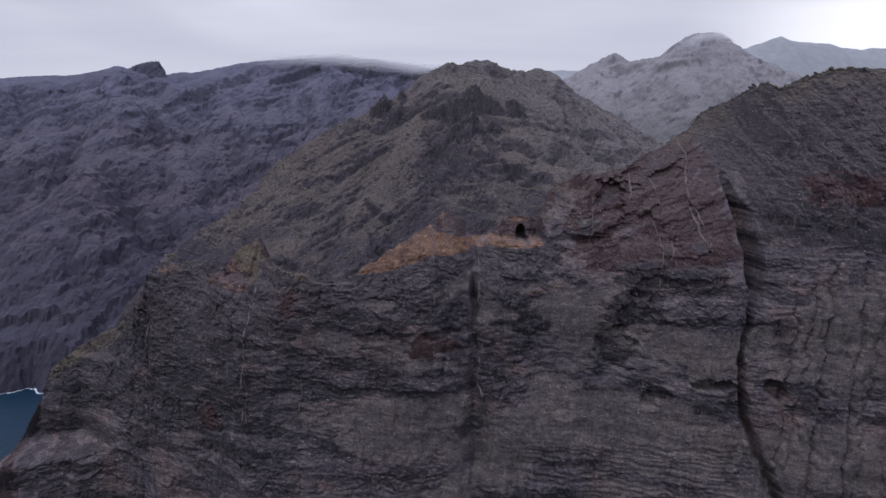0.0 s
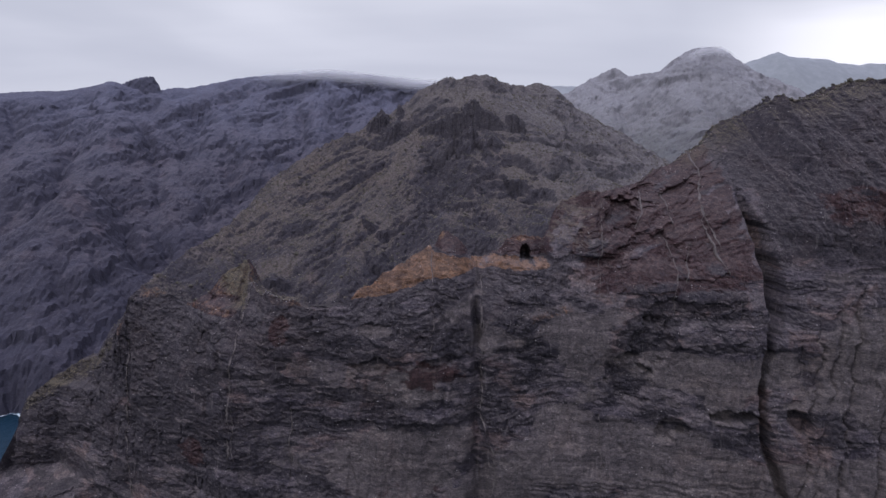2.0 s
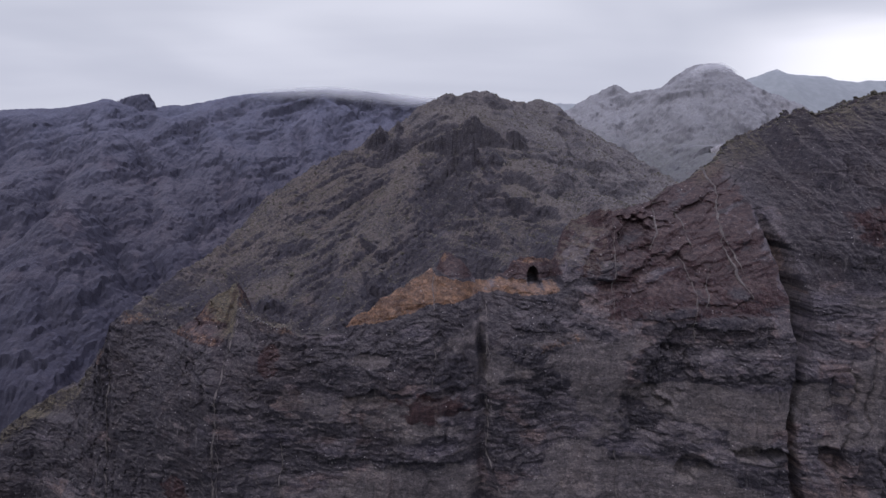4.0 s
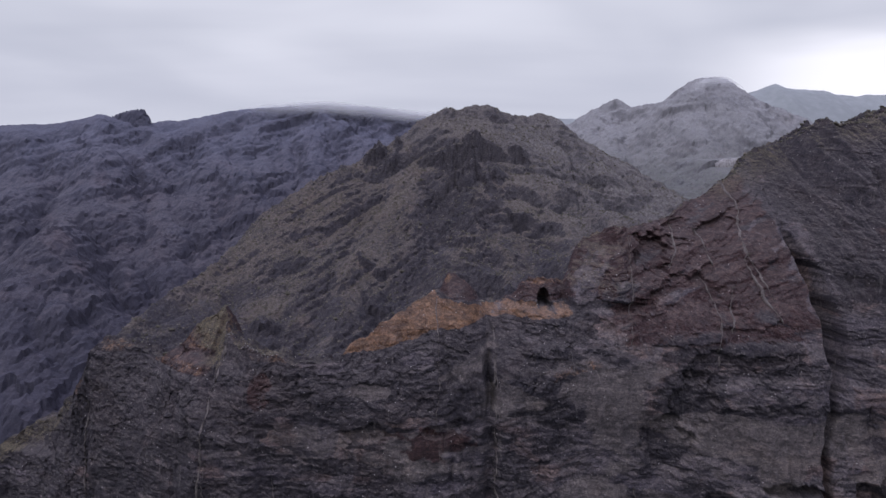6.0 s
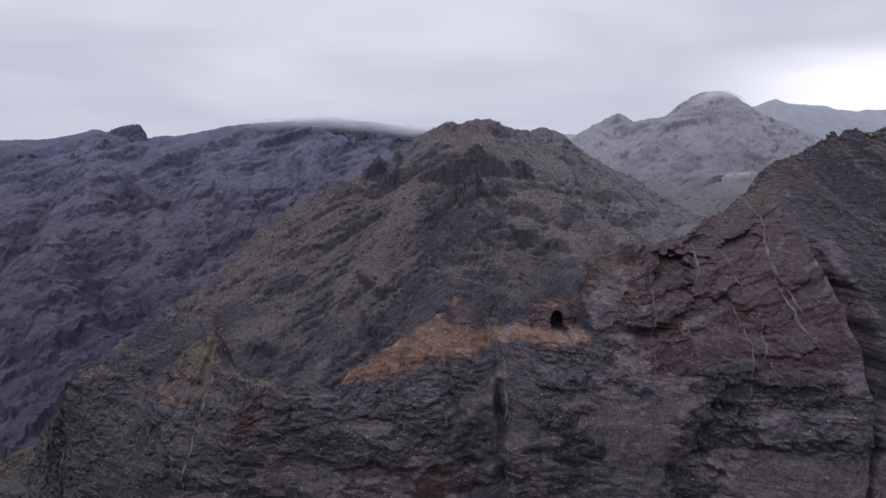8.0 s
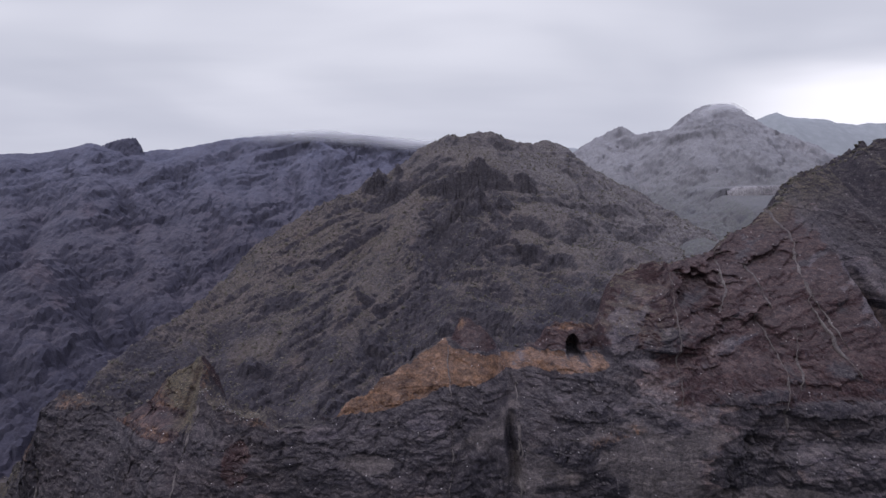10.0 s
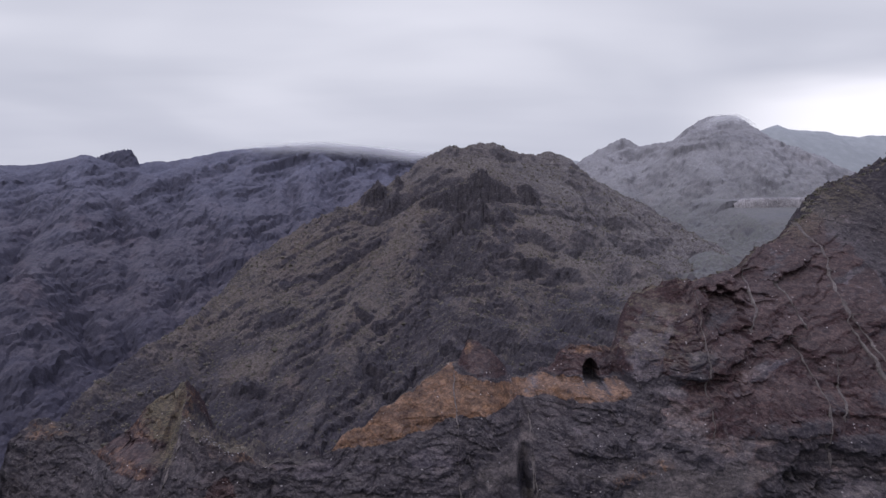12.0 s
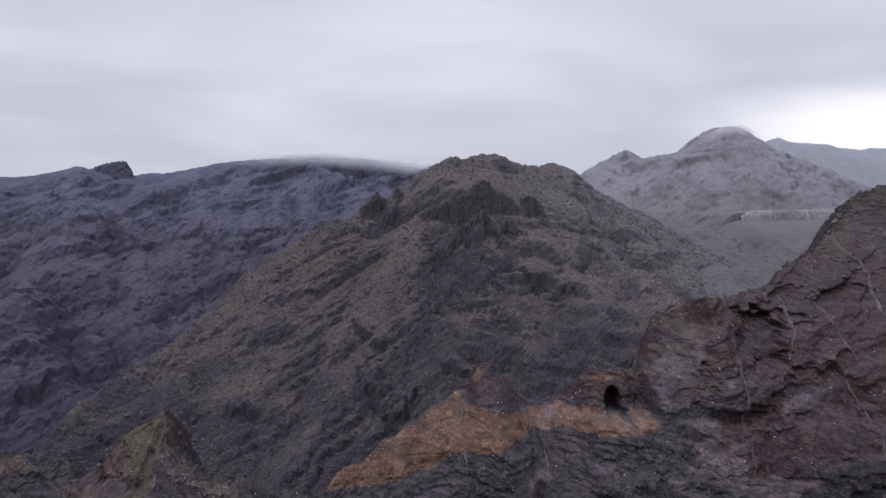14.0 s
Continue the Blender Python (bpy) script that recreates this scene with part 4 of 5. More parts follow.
def roughen(P, amount, seed):
    """Push steep ground in and out along its own slope, so that crags get a broken face."""
    X, Y, Z = P[..., 0], P[..., 1], P[..., 2]
    gy, gx = np.gradient(Z, Y[1, 0] - Y[0, 0], X[0, 1] - X[0, 0])
    g = np.hypot(gx, gy)
    steep = sstep(g, 0.7, 2.0)
    side = np.where(np.abs(gx) > np.abs(gy), Y, X)
    d = amount * steep * (2.6 * (ridged(side / 11.0, Z / 8.0, 4, 0.55, seed) - 0.5) + 0.8 * fbm(side / 3.5, Z / 3.0, 3, 0.55, seed + 5))
    return np.stack([X - d * gx / (g + 0.3), Y - d * gy / (g + 0.3), Z + 0.2 * d], -1)


def bluff(X, Y, Z, cx, cy, w, h, run):
    """A crag: the ground steps up steeply at its front and levels out behind."""
    edge = Y - cy - 9 * fbm(X / 16.0, Y / 40.0 + cx, 5, 0.6, 111) - 0.5 * run * (np.abs(X - cx) / w) ** 2
    return Z + h * sstep(np.abs(X - cx), w, w * 0.6) * (0.65 + 0.35 * perlin(X / 13.0, Y / 30.0, 113)) * sstep(edge, 0, 0.5 * h) * sstep(edge, run, 0.5 * h)


def erode(Z, rounds, strength, seed):
    """Let rain cut ravines into a coarse sheet of heights: each place is lowered towards its steepest neighbour, the more water runs through it."""
    rows, cols = Z.shape
    h = Z + 1.5 * np.random.default_rng(seed).standard_normal(Z.shape)
    idx = np.arange(rows * cols).reshape(rows, cols)
    for _ in range(rounds):
        best, to = np.zeros(Z.shape), idx.copy()
        pad, pidx = np.pad(h, 1, constant_values=1e9), np.pad(idx, 1)
        for dy in (0, 1, 2):
            for dx in (0, 1, 2):
                if dx == dy == 1:
                    continue
                drop = (h - pad[dy:dy + rows, dx:dx + cols]) / math.hypot(dx - 1, dy - 1)
                more = drop > best
                best, to = np.where(more, drop, best), np.where(more, pidx[dy:dy + rows, dx:dx + cols], to)
        order, go, area, low = np.argsort(h, axis=None).tolist(), to.reshape(-1).tolist(), [1.0] * (rows * cols), h.reshape(-1).tolist()
        for i in reversed(order):
            if go[i] != i:
                area[go[i]] += area[i]
        pull = (strength * np.clip(np.sqrt(np.array(area)) - 1.8, 0, 14)).tolist()
        for i in order:
            low[i] = (low[i] + pull[i] * low[go[i]]) / (1 + pull[i])
        h = np.array(low).reshape(rows, cols)
        p = np.pad(h, 1, mode="edge")
        h = h + 0.12 * (p[:-2, 1:-1] + p[2:, 1:-1] + p[1:-1, :-2] + p[1:-1, 2:] - 4 * h)
    return h - Z


def finer(A, k, rows, cols):
    """A coarse sheet, every k-th place of a fine one, brought back to the fine one."""
    def along(B, n):
        at = np.minimum(np.arange(n) / k, B.shape[0] - 1.001)
        i, f = np.floor(at).astype(int), (at % 1)[:, None]
        f = f * f * (3 - 2 * f) * 0.5 + f * 0.5
        return B[i] * (1 - f) + B[np.minimum(i + 1, B.shape[0] - 1)] * f
    return along(along(A, rows).T, cols).T


def terraces(height, period, hard, phase):
    """What turns a slope into treads and risers, where a hard bed comes out every so many metres."""
    f = (height / period + phase) % 1.0
    g = np.where(f < hard, f * (1 - hard) / hard * 0.8, 0.0)
    g = np.where(f >= hard, (1 - hard) * 0.8 + (f - hard) * (1 - (1 - hard) * 0.8) / (1 - hard), g)
    return period * (g - f)


def mountain(name, label, x0, x1, y0, y1, step, ridges, material, seed, coarse, rain, beds, dip, crags=(), fangs=(), edge=None, ravine=None, floor_z=30, shore=None, shape=None, cover=None, tint=1.0, warp=10.0, torn=1.0, grain=1.0, jag=1.0, steep=(0.85, 1.7), foot=(0, 1), lumps=5.0, blocks=(), zone=None):
    xs, ys = np.arange(x0, x1 + step, step), np.arange(y0, y1 + step, step)
    X, Y = np.meshgrid(xs, ys)
    near = ridge_distance(X, Y, ridges[0][0])
    free = sstep(near, 2, 40)
    wx, wy = X + free * warp * fbm(X / 80.0, Y / 80.0, 4, 0.5, seed), Y + free * warp * fbm(X / 80.0, Y / 80.0, 4, 0.5, seed + 7)
    Z = ridge_height(wx, wy, ridges)
    if edge is not None:
        Z = np.minimum(Z, cap_side(wx, wy, *edge))
    if ravine:
        Z = Z - ravine[1] * sstep(ridge_distance(wx, wy, ravine[0]), ravine[2], 0)
    Z = Z + free * lumps * (fbm(X / 70.0, Y / 70.0, 4, 0.5, seed + 17) + 0.4 * (ridged(wx / 45.0, wy / 60.0, 4, 0.5, seed + 13) - 0.6))
    Z = Z + (0.15 + 0.85 * free) * finer(erode(Z[::coarse, ::coarse], rain[0], rain[1], seed), coarse, *Z.shape)
    for c in crags:
        Z = Z + sstep(near, 2, 14) * (bluff(X, Y, Z, *c) - Z)
    for cx, cy, top, side in fangs:
        e = cy + 3 * fbm(X / 9.0, Y / 20.0 + cx, 4, 0.6, 115)
        Z = np.maximum(Z, top - side * np.abs(X - cx - 3 * fbm(Y / 10.0, X / 10.0, 3, 0.5, 117)) - 0.3 * np.maximum(0, Y - e - 10) - 3.2 * np.maximum(0, e - Y) + 2.5 * fbm(X / 6.0, Y / 6.0, 3, 0.6, 119))
    # hard beds crop out as ledges that follow the dip
    across = Z - dip[0] * np.minimum(X, 0) - dip[1] * np.maximum(X, 0)
    for k, (period, amount) in enumerate(beds):
        there = sstep(fbm(X / (7.0 * period), across / (3.0 * period), 4, 0.5, seed + 31 + k), -0.05, 0.4)
        Z = Z + amount * sstep(near, 2, 22) * there * terraces(across, period, 0.66, 0.5 * fbm(X / (5.0 * period), Y / (5.0 * period), 4, 0.55, seed + 41 + k))
    # blocks bounded by joints, with broken edges
    crag_zone = zone(X, Y) if zone else 1.0 + 0 * X
    bx, by = X + 5 * fbm(X / 14.0, Y / 14.0, 3, 0.55, seed + 81), across + 4 * fbm(X / 14.0, Y / 14.0, 3, 0.55, seed + 83)
    for k, (size, amount) in enumerate(blocks):
        there = sstep(fbm(X / (2.6 * size), Y / (2.6 * size), 4, 0.55, seed + 85 + k), -0.15, 0.25)
        Z = Z + amount * sstep(near, 3, 30) * there * crag_zone * cells(bx / size, by / (0.55 * size), seed + 91 + k)
    # jagged crests, boulders and small bumps
    Z = Z + jag * sstep(near, 26, 4) * (1.6 * (ridged(X / 14.0, Y / 30.0, 4, 0.6, seed + 19) - 0.7))
    Z = Z + grain * (0.55 * (ridged(wx / 9.0, wy / 9.0, 4, 0.55, seed + 23) - 0.6) + 0.4 * fbm(X / 4.2, Y / 4.2, 2, 0.6, seed + 25))
    rocky = sstep(fbm(X / 45.0, Y / 45.0, 4, 0.55, seed + 51), -0.05, 0.35)
    Z = Z + grain * rocky * (0.9 * cells(wx / 9.0, wy / 9.0, seed + 53) + 0.6 * cells(wx / 4.0, wy / 4.0, seed + 54))
    if shape:
        Z = shape(X, Y, Z)
    if shore is not None:
        Z = Z - 1.7 * np.maximum(0, shore - Y + 14 * fbm(X / 40.0, Y / 60.0, 4, 0.5, seed + 43))
    Z = np.maximum(Z, floor_z)
    gy, gx = np.gradient(Z, step)
    slope = np.hypot(gx, gy)
    p = np.pad(slope, 1, mode="edge")
    slope = (slope * 2 + p[:-2, 1:-1] + p[2:, 1:-1] + p[1:-1, :-2] + p[1:-1, 2:]) / 6
    bare = sstep(slope + 0.22 * fbm(X / 16.0, Y / 16.0, 4, 0.6, seed + 71), *steep)
    bare = np.maximum(bare, (0.88 + 0.5 * fbm(X / 24.0, Y / 24.0, 4, 0.6, seed + 73)) * sstep(Z - 0.22 * np.clip(X + 60, 0, 170) + 25 * fbm(X / 60.0, Y / 60.0, 3, 0.5, seed + 75), foot[1], foot[0]))
    if ravine:
        bare = np.maximum(bare, (0.75 + 0.5 * fbm(X / 24.0, Y / 24.0, 4, 0.6, seed + 73)) * sstep(ridge_distance(wx, wy, ravine[0]), ravine[2], 0.4 * ravine[2]))
    if zone:
        bare = np.maximum(bare, crag_zone * (0.5 + 0.8 * fbm(X / 14.0, across / 10.0, 4, 0.6, seed + 79)))
    bare = np.clip(bare, 0, 1)
    ash = tint * 0.75 * sstep(fbm(X / 60.0, Y / 60.0, 4, 0.5, seed + 37), 0.0, 0.6)
    red = tint * 0.6 * sstep(fbm(X / 60.0, Y / 60.0, 4, 0.5, seed + 47), 0.2, 0.7)
    P = roughen(np.stack([X, Y, Z], -1), torn, seed + 61)
    # pale: how much haze is painted on, less on bare rock
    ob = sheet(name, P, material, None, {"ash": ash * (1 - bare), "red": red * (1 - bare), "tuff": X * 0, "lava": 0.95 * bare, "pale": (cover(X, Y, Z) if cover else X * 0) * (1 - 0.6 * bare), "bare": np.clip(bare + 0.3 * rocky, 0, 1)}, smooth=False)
    return tagged(ob, label, "mountain"), P


MID_RIDGES = [
    ([(145, 888, 362), (141, 886, 367), (125, 878, 369), (110, 870, 364), (85, 857, 365), (75, 851, 367.5), (58, 842, 374.5), (50, 840, 375), (33, 837, 372.5), (17, 834, 366.5), (13, 833, 371), (-1, 830, 368), (-23, 813, 355), (-40, 799, 339), (-51, 790, 326.5), (-66, 776, 323), (-80, 762, 313), (-88, 755, 303),
      (-107, 735, 299.5), (-147, 704, 274), (-175, 680, 253), (-188, 647, 230), (-201, 600, 210), (-220, 547, 192.5), (-227, 513, 183), (-230, 470, 164)], (0.66, 1.3)),
    ([(-227, 513, 183), (-229, 499, 174), (-230, 470, 164), (-215, 430, 120)], (0.7, 1.6)),
    ([(145, 888, 362), (172, 850, 313), (186, 800, 293), (204, 700, 240), (205, 600, 200)], 0.75),
    ([(58, 842, 374), (20, 760, 318), (-48, 660, 252), (-75, 580, 208), (-90, 490, 168), (-85, 420, 125)], (0.6, 0.75)),
    ([(-147, 704, 274), (-150, 650, 227), (-160, 608, 203), (-175, 520, 160), (-165, 450, 105)], 0.6),
    ([(58, 842, 374), (52, 740, 312), (47, 684, 262), (60, 600, 228), (60, 520, 198), (50, 430, 150)], 0.7),
    ([(130, 770, 302), (150, 660, 258), (165, 570, 232), (160, 490, 210)], 0.6),
    ([(125, 878, 368), (122, 770, 302), (110, 660, 256), (120, 540, 232), (110, 450, 195)], 0.65),
]
RAVINE = [(-8, 700, 0), (-4, 640, 0), (-32, 570, 0), (-58, 500, 0), (-62, 430, 0)]


def crag_ground(X, Y):
    """Broken rock below the summit and on either side of the ravine; smooth scree elsewhere."""
    w = 12 * fbm(X / 40.0, Y / 40.0, 4, 0.55, 261)
    middle = sstep(ridge_distance(X + w, Y + w, [(20, 730, 0), (25, 680, 0), (20, 620, 0), (0, 560, 0), (-25, 480, 0)]), 52, 26)
    side = 0.8 * sstep(ridge_distance(X + w, Y + w, [(160, 840, 0), (150, 760, 0), (120, 680, 0)]), 24, 10)
    low = 0.8 * sstep(ridge_distance(X + w, Y + w, [(-215, 480, 0), (-150, 470, 0), (-90, 450, 0)]), 46, 20)
    return np.clip(np.maximum(np.maximum(middle, side), low) + 0.12, 0, 1)


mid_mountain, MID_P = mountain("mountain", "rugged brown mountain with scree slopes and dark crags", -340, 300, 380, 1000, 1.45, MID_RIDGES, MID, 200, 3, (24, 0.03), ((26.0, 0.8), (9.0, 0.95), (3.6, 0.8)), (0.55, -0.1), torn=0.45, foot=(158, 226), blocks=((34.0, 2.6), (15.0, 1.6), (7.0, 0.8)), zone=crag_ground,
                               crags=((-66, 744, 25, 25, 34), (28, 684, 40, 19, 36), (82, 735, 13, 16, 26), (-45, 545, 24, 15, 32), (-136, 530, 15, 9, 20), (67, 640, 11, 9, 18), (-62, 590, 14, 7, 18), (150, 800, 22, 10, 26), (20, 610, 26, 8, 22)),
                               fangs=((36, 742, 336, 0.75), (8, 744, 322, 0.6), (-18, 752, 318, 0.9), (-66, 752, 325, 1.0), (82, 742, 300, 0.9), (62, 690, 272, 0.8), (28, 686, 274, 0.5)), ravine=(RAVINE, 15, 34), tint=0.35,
                               # cover: painted haze, more towards the back and the right flank
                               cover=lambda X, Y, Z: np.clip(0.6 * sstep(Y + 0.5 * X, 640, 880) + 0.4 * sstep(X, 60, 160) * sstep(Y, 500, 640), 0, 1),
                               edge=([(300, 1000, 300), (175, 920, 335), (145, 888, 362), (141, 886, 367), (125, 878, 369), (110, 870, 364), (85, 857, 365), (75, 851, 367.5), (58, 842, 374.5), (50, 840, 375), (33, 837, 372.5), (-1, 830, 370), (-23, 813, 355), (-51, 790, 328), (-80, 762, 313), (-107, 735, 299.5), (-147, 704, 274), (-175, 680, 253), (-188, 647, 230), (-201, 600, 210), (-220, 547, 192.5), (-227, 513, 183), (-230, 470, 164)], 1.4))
scrub_on("scrub", "low grey-green scrub scattered over the scree", MID_P, 60000, 0.5,
         lambda x, y, z, up: (up > 0.66) * (0.35 + 0.65 * sstep(fbm(x / 35.0, y / 35.0, 3, 0.5, 601), -0.2, 0.4)), 11, (OCT_V, OCT_F))
LEFT_RIDGES = [
    ([(-900, 900, 330), (-700, 920, 355), (-566, 960, 367.5), (-550, 969, 367), (-512, 991, 376.5), (-498, 999, 382), (-489, 1004, 386), (-480, 1009, 382), (-472, 1013, 380), (-459, 1020, 378), (-439, 1030, 374), (-431.5, 1036, 374), (-416, 1047, 379.5), (-392, 1062, 381), (-366, 1079, 389), (-331, 1100, 400), (-287, 1123, 407), (-200, 1166, 416), (-122, 1201, 416), (-29, 1240, 404), (80, 1290, 390)], 0.72),
    ([(-484, 1007, 380), (-472, 1014, 387), (-465, 1017, 390), (-459, 1020, 392.5), (-450, 1024, 397), (-440, 1030, 398.5), (-437, 1031, 392)], 2.6),
    ([(-434, 1042, 375), (-389, 840, 215), (-385, 702, 180), (-363, 605, 123), (-380, 560, 45)], 0.8),
    ([(-475, 1020, 380), (-440, 850, 262), (-428, 738, 236), (-440, 640, 150), (-450, 580, 45)], 0.8),
    ([(-355, 1090, 392), (-345, 900, 235), (-342, 711, 160), (-320, 600, 95), (-320, 540, 40)], 0.75),
    ([(-187, 1170, 414), (-200, 1010, 320), (-215, 860, 225), (-240, 740, 150), (-250, 640, 80)], 0.75),
    ([(-389, 840, 214), (-440, 760, 178), (-480, 690, 122), (-505, 620, 45)], 0.7),
    ([(-560, 965, 366), (-570, 840, 240), (-560, 700, 120), (-560, 600, 45)], 0.85),
    ([(-36, 1235, 402), (-60, 1060, 320), (-90, 950, 270)], 0.8),
]
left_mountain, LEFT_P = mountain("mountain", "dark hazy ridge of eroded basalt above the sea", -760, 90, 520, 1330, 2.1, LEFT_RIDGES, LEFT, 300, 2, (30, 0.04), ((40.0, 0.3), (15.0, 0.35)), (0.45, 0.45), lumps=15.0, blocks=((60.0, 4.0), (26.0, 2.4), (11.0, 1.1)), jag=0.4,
                                 # cover: bluish haze in the colour, stronger higher up
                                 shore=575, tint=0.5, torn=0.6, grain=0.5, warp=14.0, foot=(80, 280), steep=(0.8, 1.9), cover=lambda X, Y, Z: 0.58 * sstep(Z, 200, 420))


def scarp_line(x):
    return 922 - 0.2 * (x - 370)


def bench(X, Y, Z):
    """A level step in the far slope, below and behind the pale scarp."""
    here = sstep(X, 335, 365) * sstep(X, 580, 535)
    back = Y - scarp_line(X)
    step = np.where(back < 0, 301 + 0.25 * np.minimum(back, 0), np.maximum(Z, 309 + 0.12 * back))
    return Z + here * sstep(np.abs(back), 110, 60) * (step - Z)


RIGHT_RIDGES = [
    ([(180, 1240, 370), (238, 1217, 390), (266, 1214, 408), (289, 1211, 419.5), (310, 1205, 429), (330, 1189, 413.5), (376, 1151, 415.5), (393, 1137, 431), (406, 1125, 445), (430, 1124, 452), (455, 1124, 451), (471, 1123, 445.5), (493, 1122, 430.5), (514, 1122, 417), (549, 1121, 397), (575, 1120, 383), (660, 1060, 340), (900, 1000, 320)], 0.8),
    ([(440, 1126, 448), (405, 1060, 345), (370, 960, 305), (300, 800, 262), (230, 690, 236), (195, 600, 200), (170, 500, 160)], 0.5),
    ([(311, 1211, 424), (270, 1060, 340), (220, 900, 285), (190, 760, 250)], 0.6),
    ([(562, 1100, 376), (520, 960, 312), (430, 820, 288), (330, 640, 250), (250, 500, 220)], 0.45),
]
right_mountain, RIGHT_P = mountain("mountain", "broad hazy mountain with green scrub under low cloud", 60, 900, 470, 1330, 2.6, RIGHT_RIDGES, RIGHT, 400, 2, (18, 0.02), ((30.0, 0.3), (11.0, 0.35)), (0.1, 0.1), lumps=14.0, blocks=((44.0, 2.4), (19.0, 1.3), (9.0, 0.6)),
                                   # cover: pale haze in the colour, growing with height
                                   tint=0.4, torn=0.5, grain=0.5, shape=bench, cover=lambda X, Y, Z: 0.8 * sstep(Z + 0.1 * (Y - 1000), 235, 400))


scrub_on("scrub", "small dry bushes along the cliff top", CLIFF_P[:119], 6500, 0.5,
         lambda x, y, z, up: (up > 0.5) * (0.04 + 0.96 * sstep(x, 122, 155)) * ((x < -48) | (x > 56)) * (0.2 + 0.8 * sstep(fbm(x / 14.0, y / 14.0, 3, 0.5, 603), -0.1, 0.4)), 13)


def pale_band():
    """A pale fluted scarp on the far slope."""
    x = np.linspace(366, 522, 340)
    y = scarp_line(x) - 3 + 1.2 * ridged(x / 6.0, x * 0, 3, 0.5, 521)
    top = 311.5 + 1.2 * fbm(x / 14.0, x * 0, 3, 0.5, 523) - 6 * sstep(x, 380, 366)
    tall = np.interp(x, (366, 385, 420, 460, 480, 520), (3, 7, 10, 12, 13, 12)) * (1 + 0.45 * fbm(x / 7.0, x * 0 + 5, 4, 0.6, 525))
    rows = []
    for f, back in ((-1.0, -4), (0.0, -3.0), (0.35, -1.6), (0.7, -0.6), (1.0, 0.6), (1.02, 6), (0.9, 14), (0.0, 26)):
        rows.append(np.stack([x, y + back + 0.7 * fbm(x / 3.0, x * 0 + f, 3, 0.5, 527), top - (1 - f) * tall if f >= 0 else top - 32], -1))
    ob = sheet("scarp", np.array(rows), PALE)
    tagged(ob, "pale fluted rock scarp across the far slope", "scarp")


pale_band()


def surf():
    """White water along the foot of the dark ridge."""
    cols = np.where((LEFT_P[0, :, 0] > -720) & (LEFT_P[0, :, 0] < -300))[0]
    line = []
    for j in cols:
        land = np.where(LEFT_P[:, j, 2] > SEA)[0]
        line.append((LEFT_P[land[0], j, 0], LEFT_P[land[0], j, 1]))
    line = np.array(line)
    k = np.arange(len(line))
    w = 1.6 + 2.2 * np.clip(fbm(k / 7.0, k * 0.0, 4, 0.6, 531) + 0.4, 0, 2)
    rows = [np.stack([line[:, 0], line[:, 1] + 3 - f * (w + 3), np.full(len(k), SEA + 0.25 - 0.12 * f)], -1) for f in (0.0, 0.5, 1.0)]
    tagged(sheet("surf", np.array(rows), FOAM), "line of white surf along the rocky shore", "surf", kind="stuff")


surf()


def cloud_material():
    m = bpy.data.materials.new("low_cloud")
    m.use_nodes = True
    n = Nodes(m.node_tree)
    n.t.nodes.clear()
    pos = n.add("ShaderNodeNewGeometry").outputs["Position"]
    puff = n.noise(n.stretch(pos, (1.0, 1.0, 1.6)), 0.016, 3.0, 0.5, 0.3)
    alpha = n.math("MULTIPLY", n.step(n.math("MULTIPLY", n.attr("veil"), n.math("ADD", 0.55, n.math("MULTIPLY", puff, 0.9))), 0.0, 1.0), 0.5)
    tint = rgb(0.68, 0.675, 0.67)
    soft = n.add("ShaderNodeMixShader", {0: 0.5})
    n.t.links.new(n.add("ShaderNodeBsdfDiffuse", {"Color": tint}).outputs[0], soft.inputs[1])
    n.t.links.new(n.add("ShaderNodeBsdfTranslucent", {"Color": tint}).outputs[0], soft.inputs[2])
    mixed = n.add("ShaderNodeMixShader", {0: alpha})
    n.t.links.new(n.add("ShaderNodeBsdfTransparent").outputs[0], mixed.inputs[1])
    n.t.links.new(soft.outputs[0], mixed.inputs[2])
    n.t.links.new(mixed.outputs[0], n.add("ShaderNodeOutputMaterial").inputs[0])
    return m


CLOUD = cloud_material()


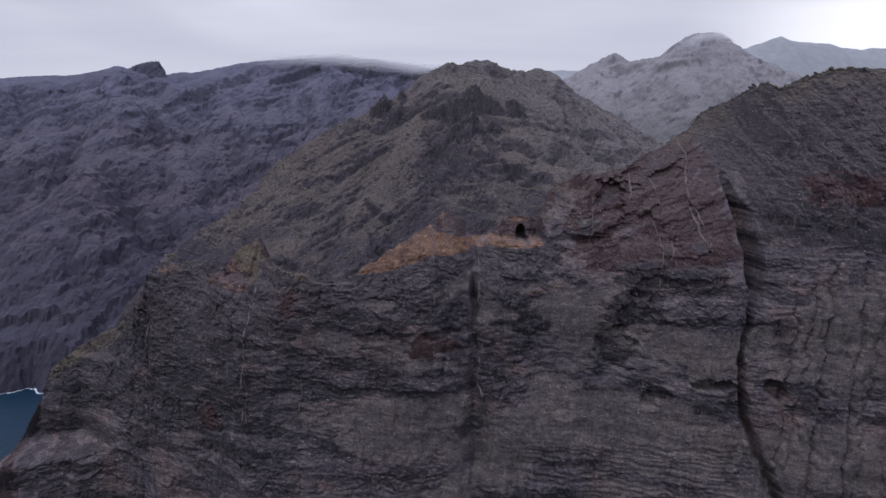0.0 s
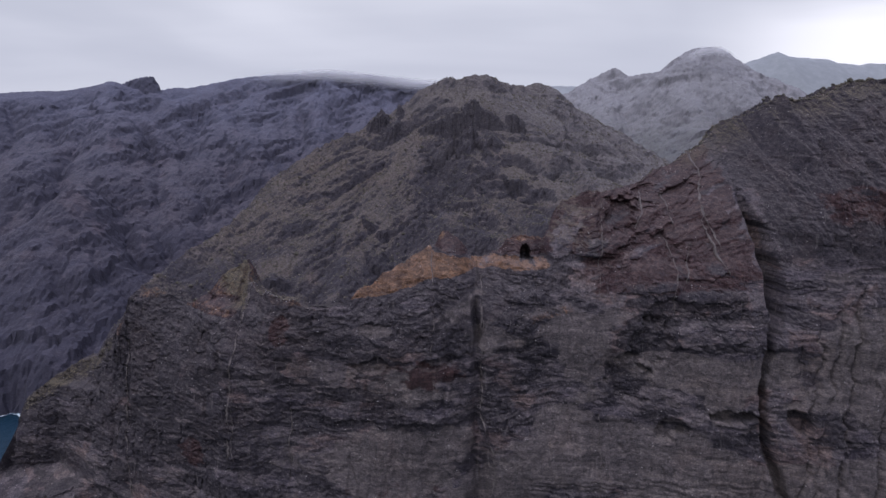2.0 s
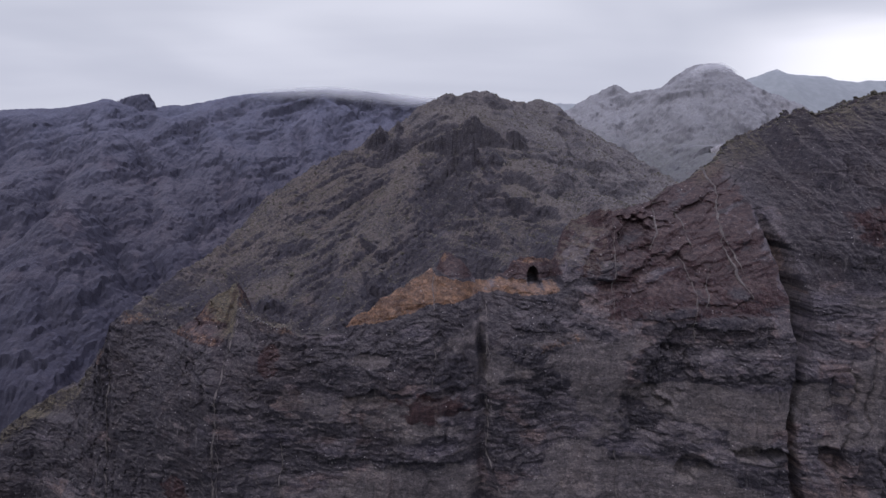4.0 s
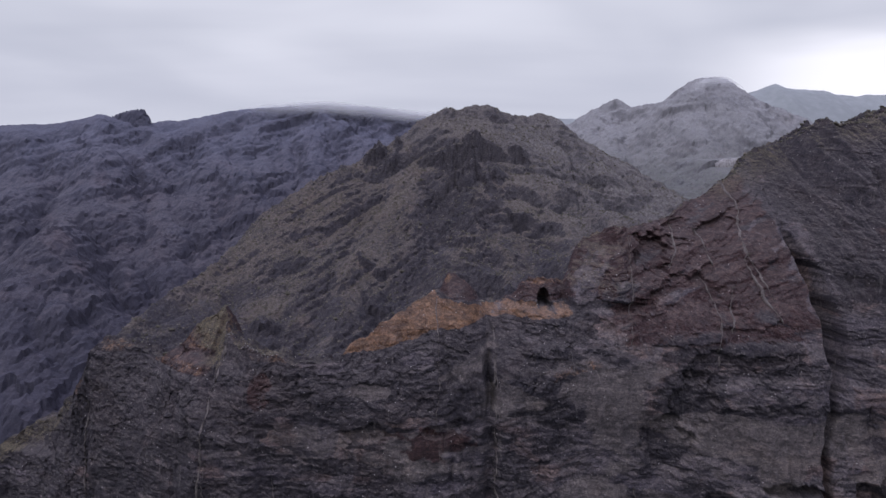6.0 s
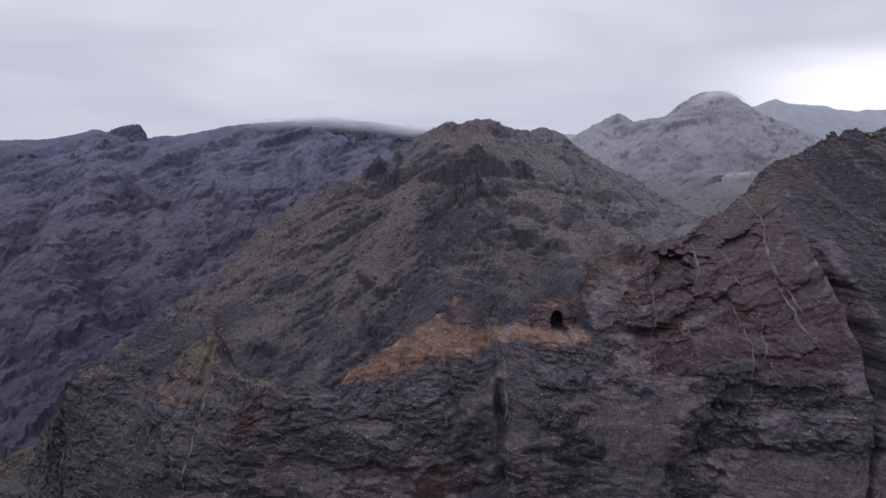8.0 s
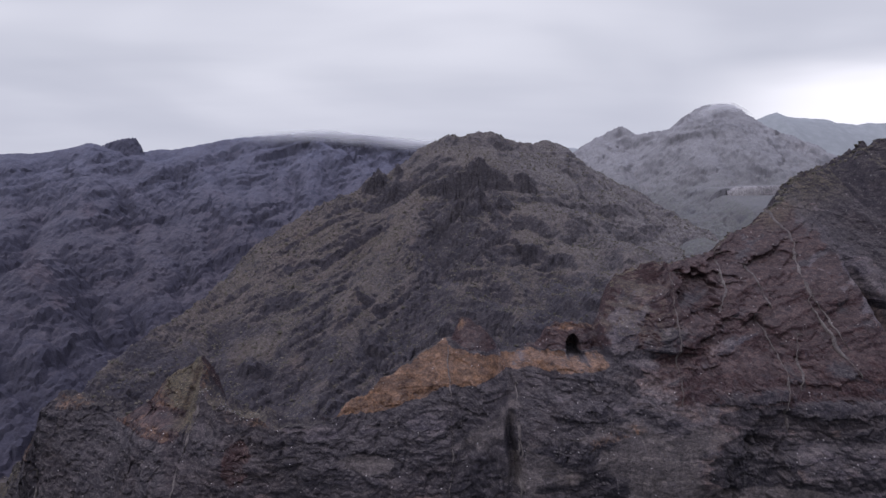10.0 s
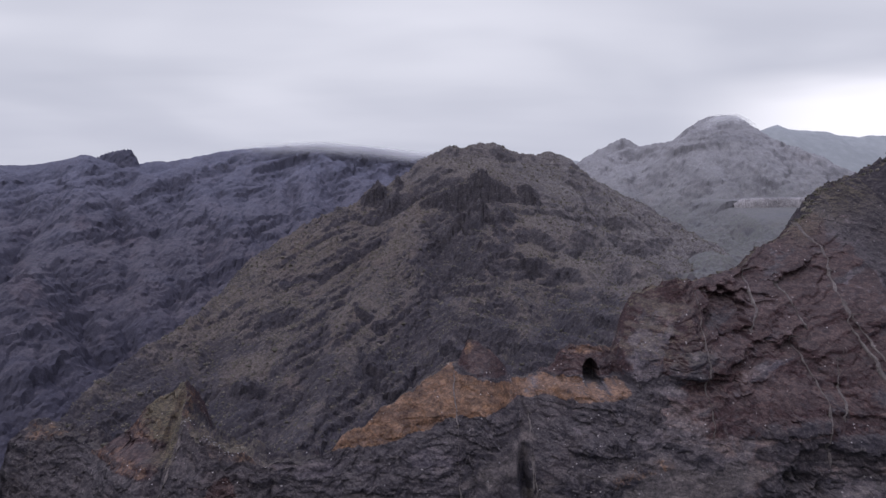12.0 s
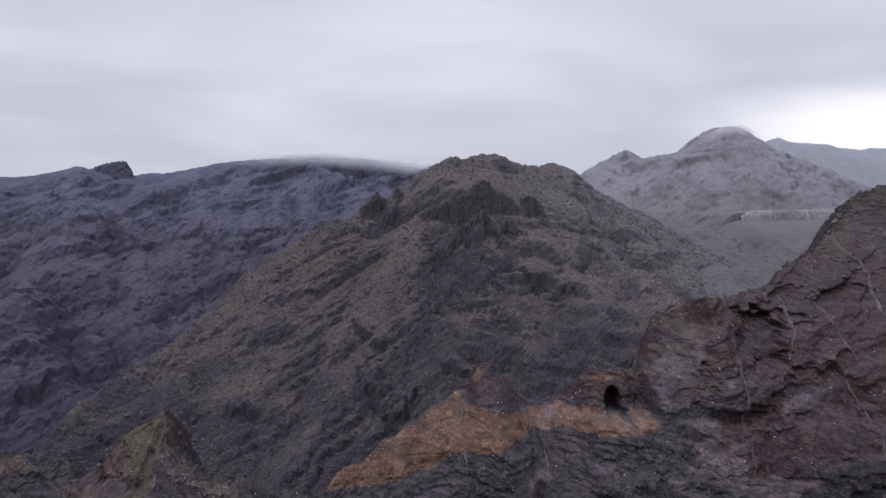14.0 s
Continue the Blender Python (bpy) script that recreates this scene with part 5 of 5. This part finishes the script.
def cloud(label, x0, x1, crest_y, crest_z, low, high, lean, layers, seed, strength=1.0):
    """A bank of cloud that lies on a summit: veils parallel to its slope, one above the other."""
    u, v = np.meshgrid(np.linspace(0, 1, 70), np.linspace(0, 1, 26))
    root = tagged(new("cloud"), label, "cloud")
    for k in range(layers):
        x = x0 + (x1 - x0) * u
        z = crest_z(x) + low + (high - low) * v
        y = crest_y(x) + lean * (z - crest_z(x)) - 28 - 9 * k
        veil = sstep(v + 0.08 * fbm(u * 5, u * 0 + k, 3, 0.5, seed + k), 0.0, 0.8) * sstep(v, 1.0, 0.74) * sstep(u, 0.0, 0.4) * sstep(u, 1.0, 0.6)
        sheet("veil", np.stack([x, y, z], -1), CLOUD, root, {"veil": strength * veil})


cloud("soft grey cloud resting on the dark ridge", -360, 110, lambda x: np.interp(x, (-397, -355, -276, -187, -36), (1080, 1120, 1150, 1200, 1250)),
      lambda x: np.interp(x, (-397, -355, -276, -187, -36), (381, 392, 407, 416, 404)), -26, 8, 1.5, 3, 541, 0.9)
cloud("soft grey cloud touching the mountain top", 370, 476, lambda x: 1105 + 0 * x, lambda x: np.interp(x, (362, 392, 408, 440, 456, 482), (419, 434, 443, 444, 436, 420)), -26, 2, 1.5, 2, 551, 0.9)


def distant_ridge():
    xs, d = np.linspace(200, 2600, 240), np.linspace(-1, 1, 30)
    X, D = np.meshgrid(xs, d)
    top = np.interp(X, (200, 440, 520, 700, 1120, 1225, 1350, 1590, 2000, 2600), (490, 530, 515, 500, 605, 642, 615, 597, 620, 560)) + 9 * fbm(X / 120.0, X * 0, 4, 0.5, 501)
    Z = top - 420 * np.abs(D) ** 1.2 + 12 * fbm(X / 90.0, D * 4, 4, 0.5, 503) * np.abs(D)
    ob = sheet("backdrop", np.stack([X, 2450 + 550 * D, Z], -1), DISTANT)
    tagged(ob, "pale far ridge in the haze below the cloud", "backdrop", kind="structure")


distant_ridge()


def ground():
    xs = np.linspace(-4600, 4600, 180)
    X, Y = np.meshgrid(xs, np.linspace(-4600, 4600, 180))
    Z = 36 + 180 * sstep(Y - 0.25 * np.abs(X + 100), 950, 1500) + 20 * fbm(X / 300.0, Y / 300.0, 3, 0.5, 511) * sstep(Y, 1100, 1500)
    Z = np.where((X > 120) & (Y > 350), np.maximum(Z, 36 + 150 * sstep(X, 120, 300) * sstep(Y, 350, 500)), Z)
    tagged(sheet("ground", np.stack([X, Y, Z], -1), SEABED), "bare rocky ground reaching under the sea", "ground", kind="structure")
    X, Y = np.meshgrid(np.linspace(-4600, 4600, 60), np.linspace(-4600, 4600, 60))
    tagged(sheet("water", np.stack([X, Y, X * 0 + SEA], -1), WATER), "dark blue sea with small waves", "sea", kind="structure")


ground()
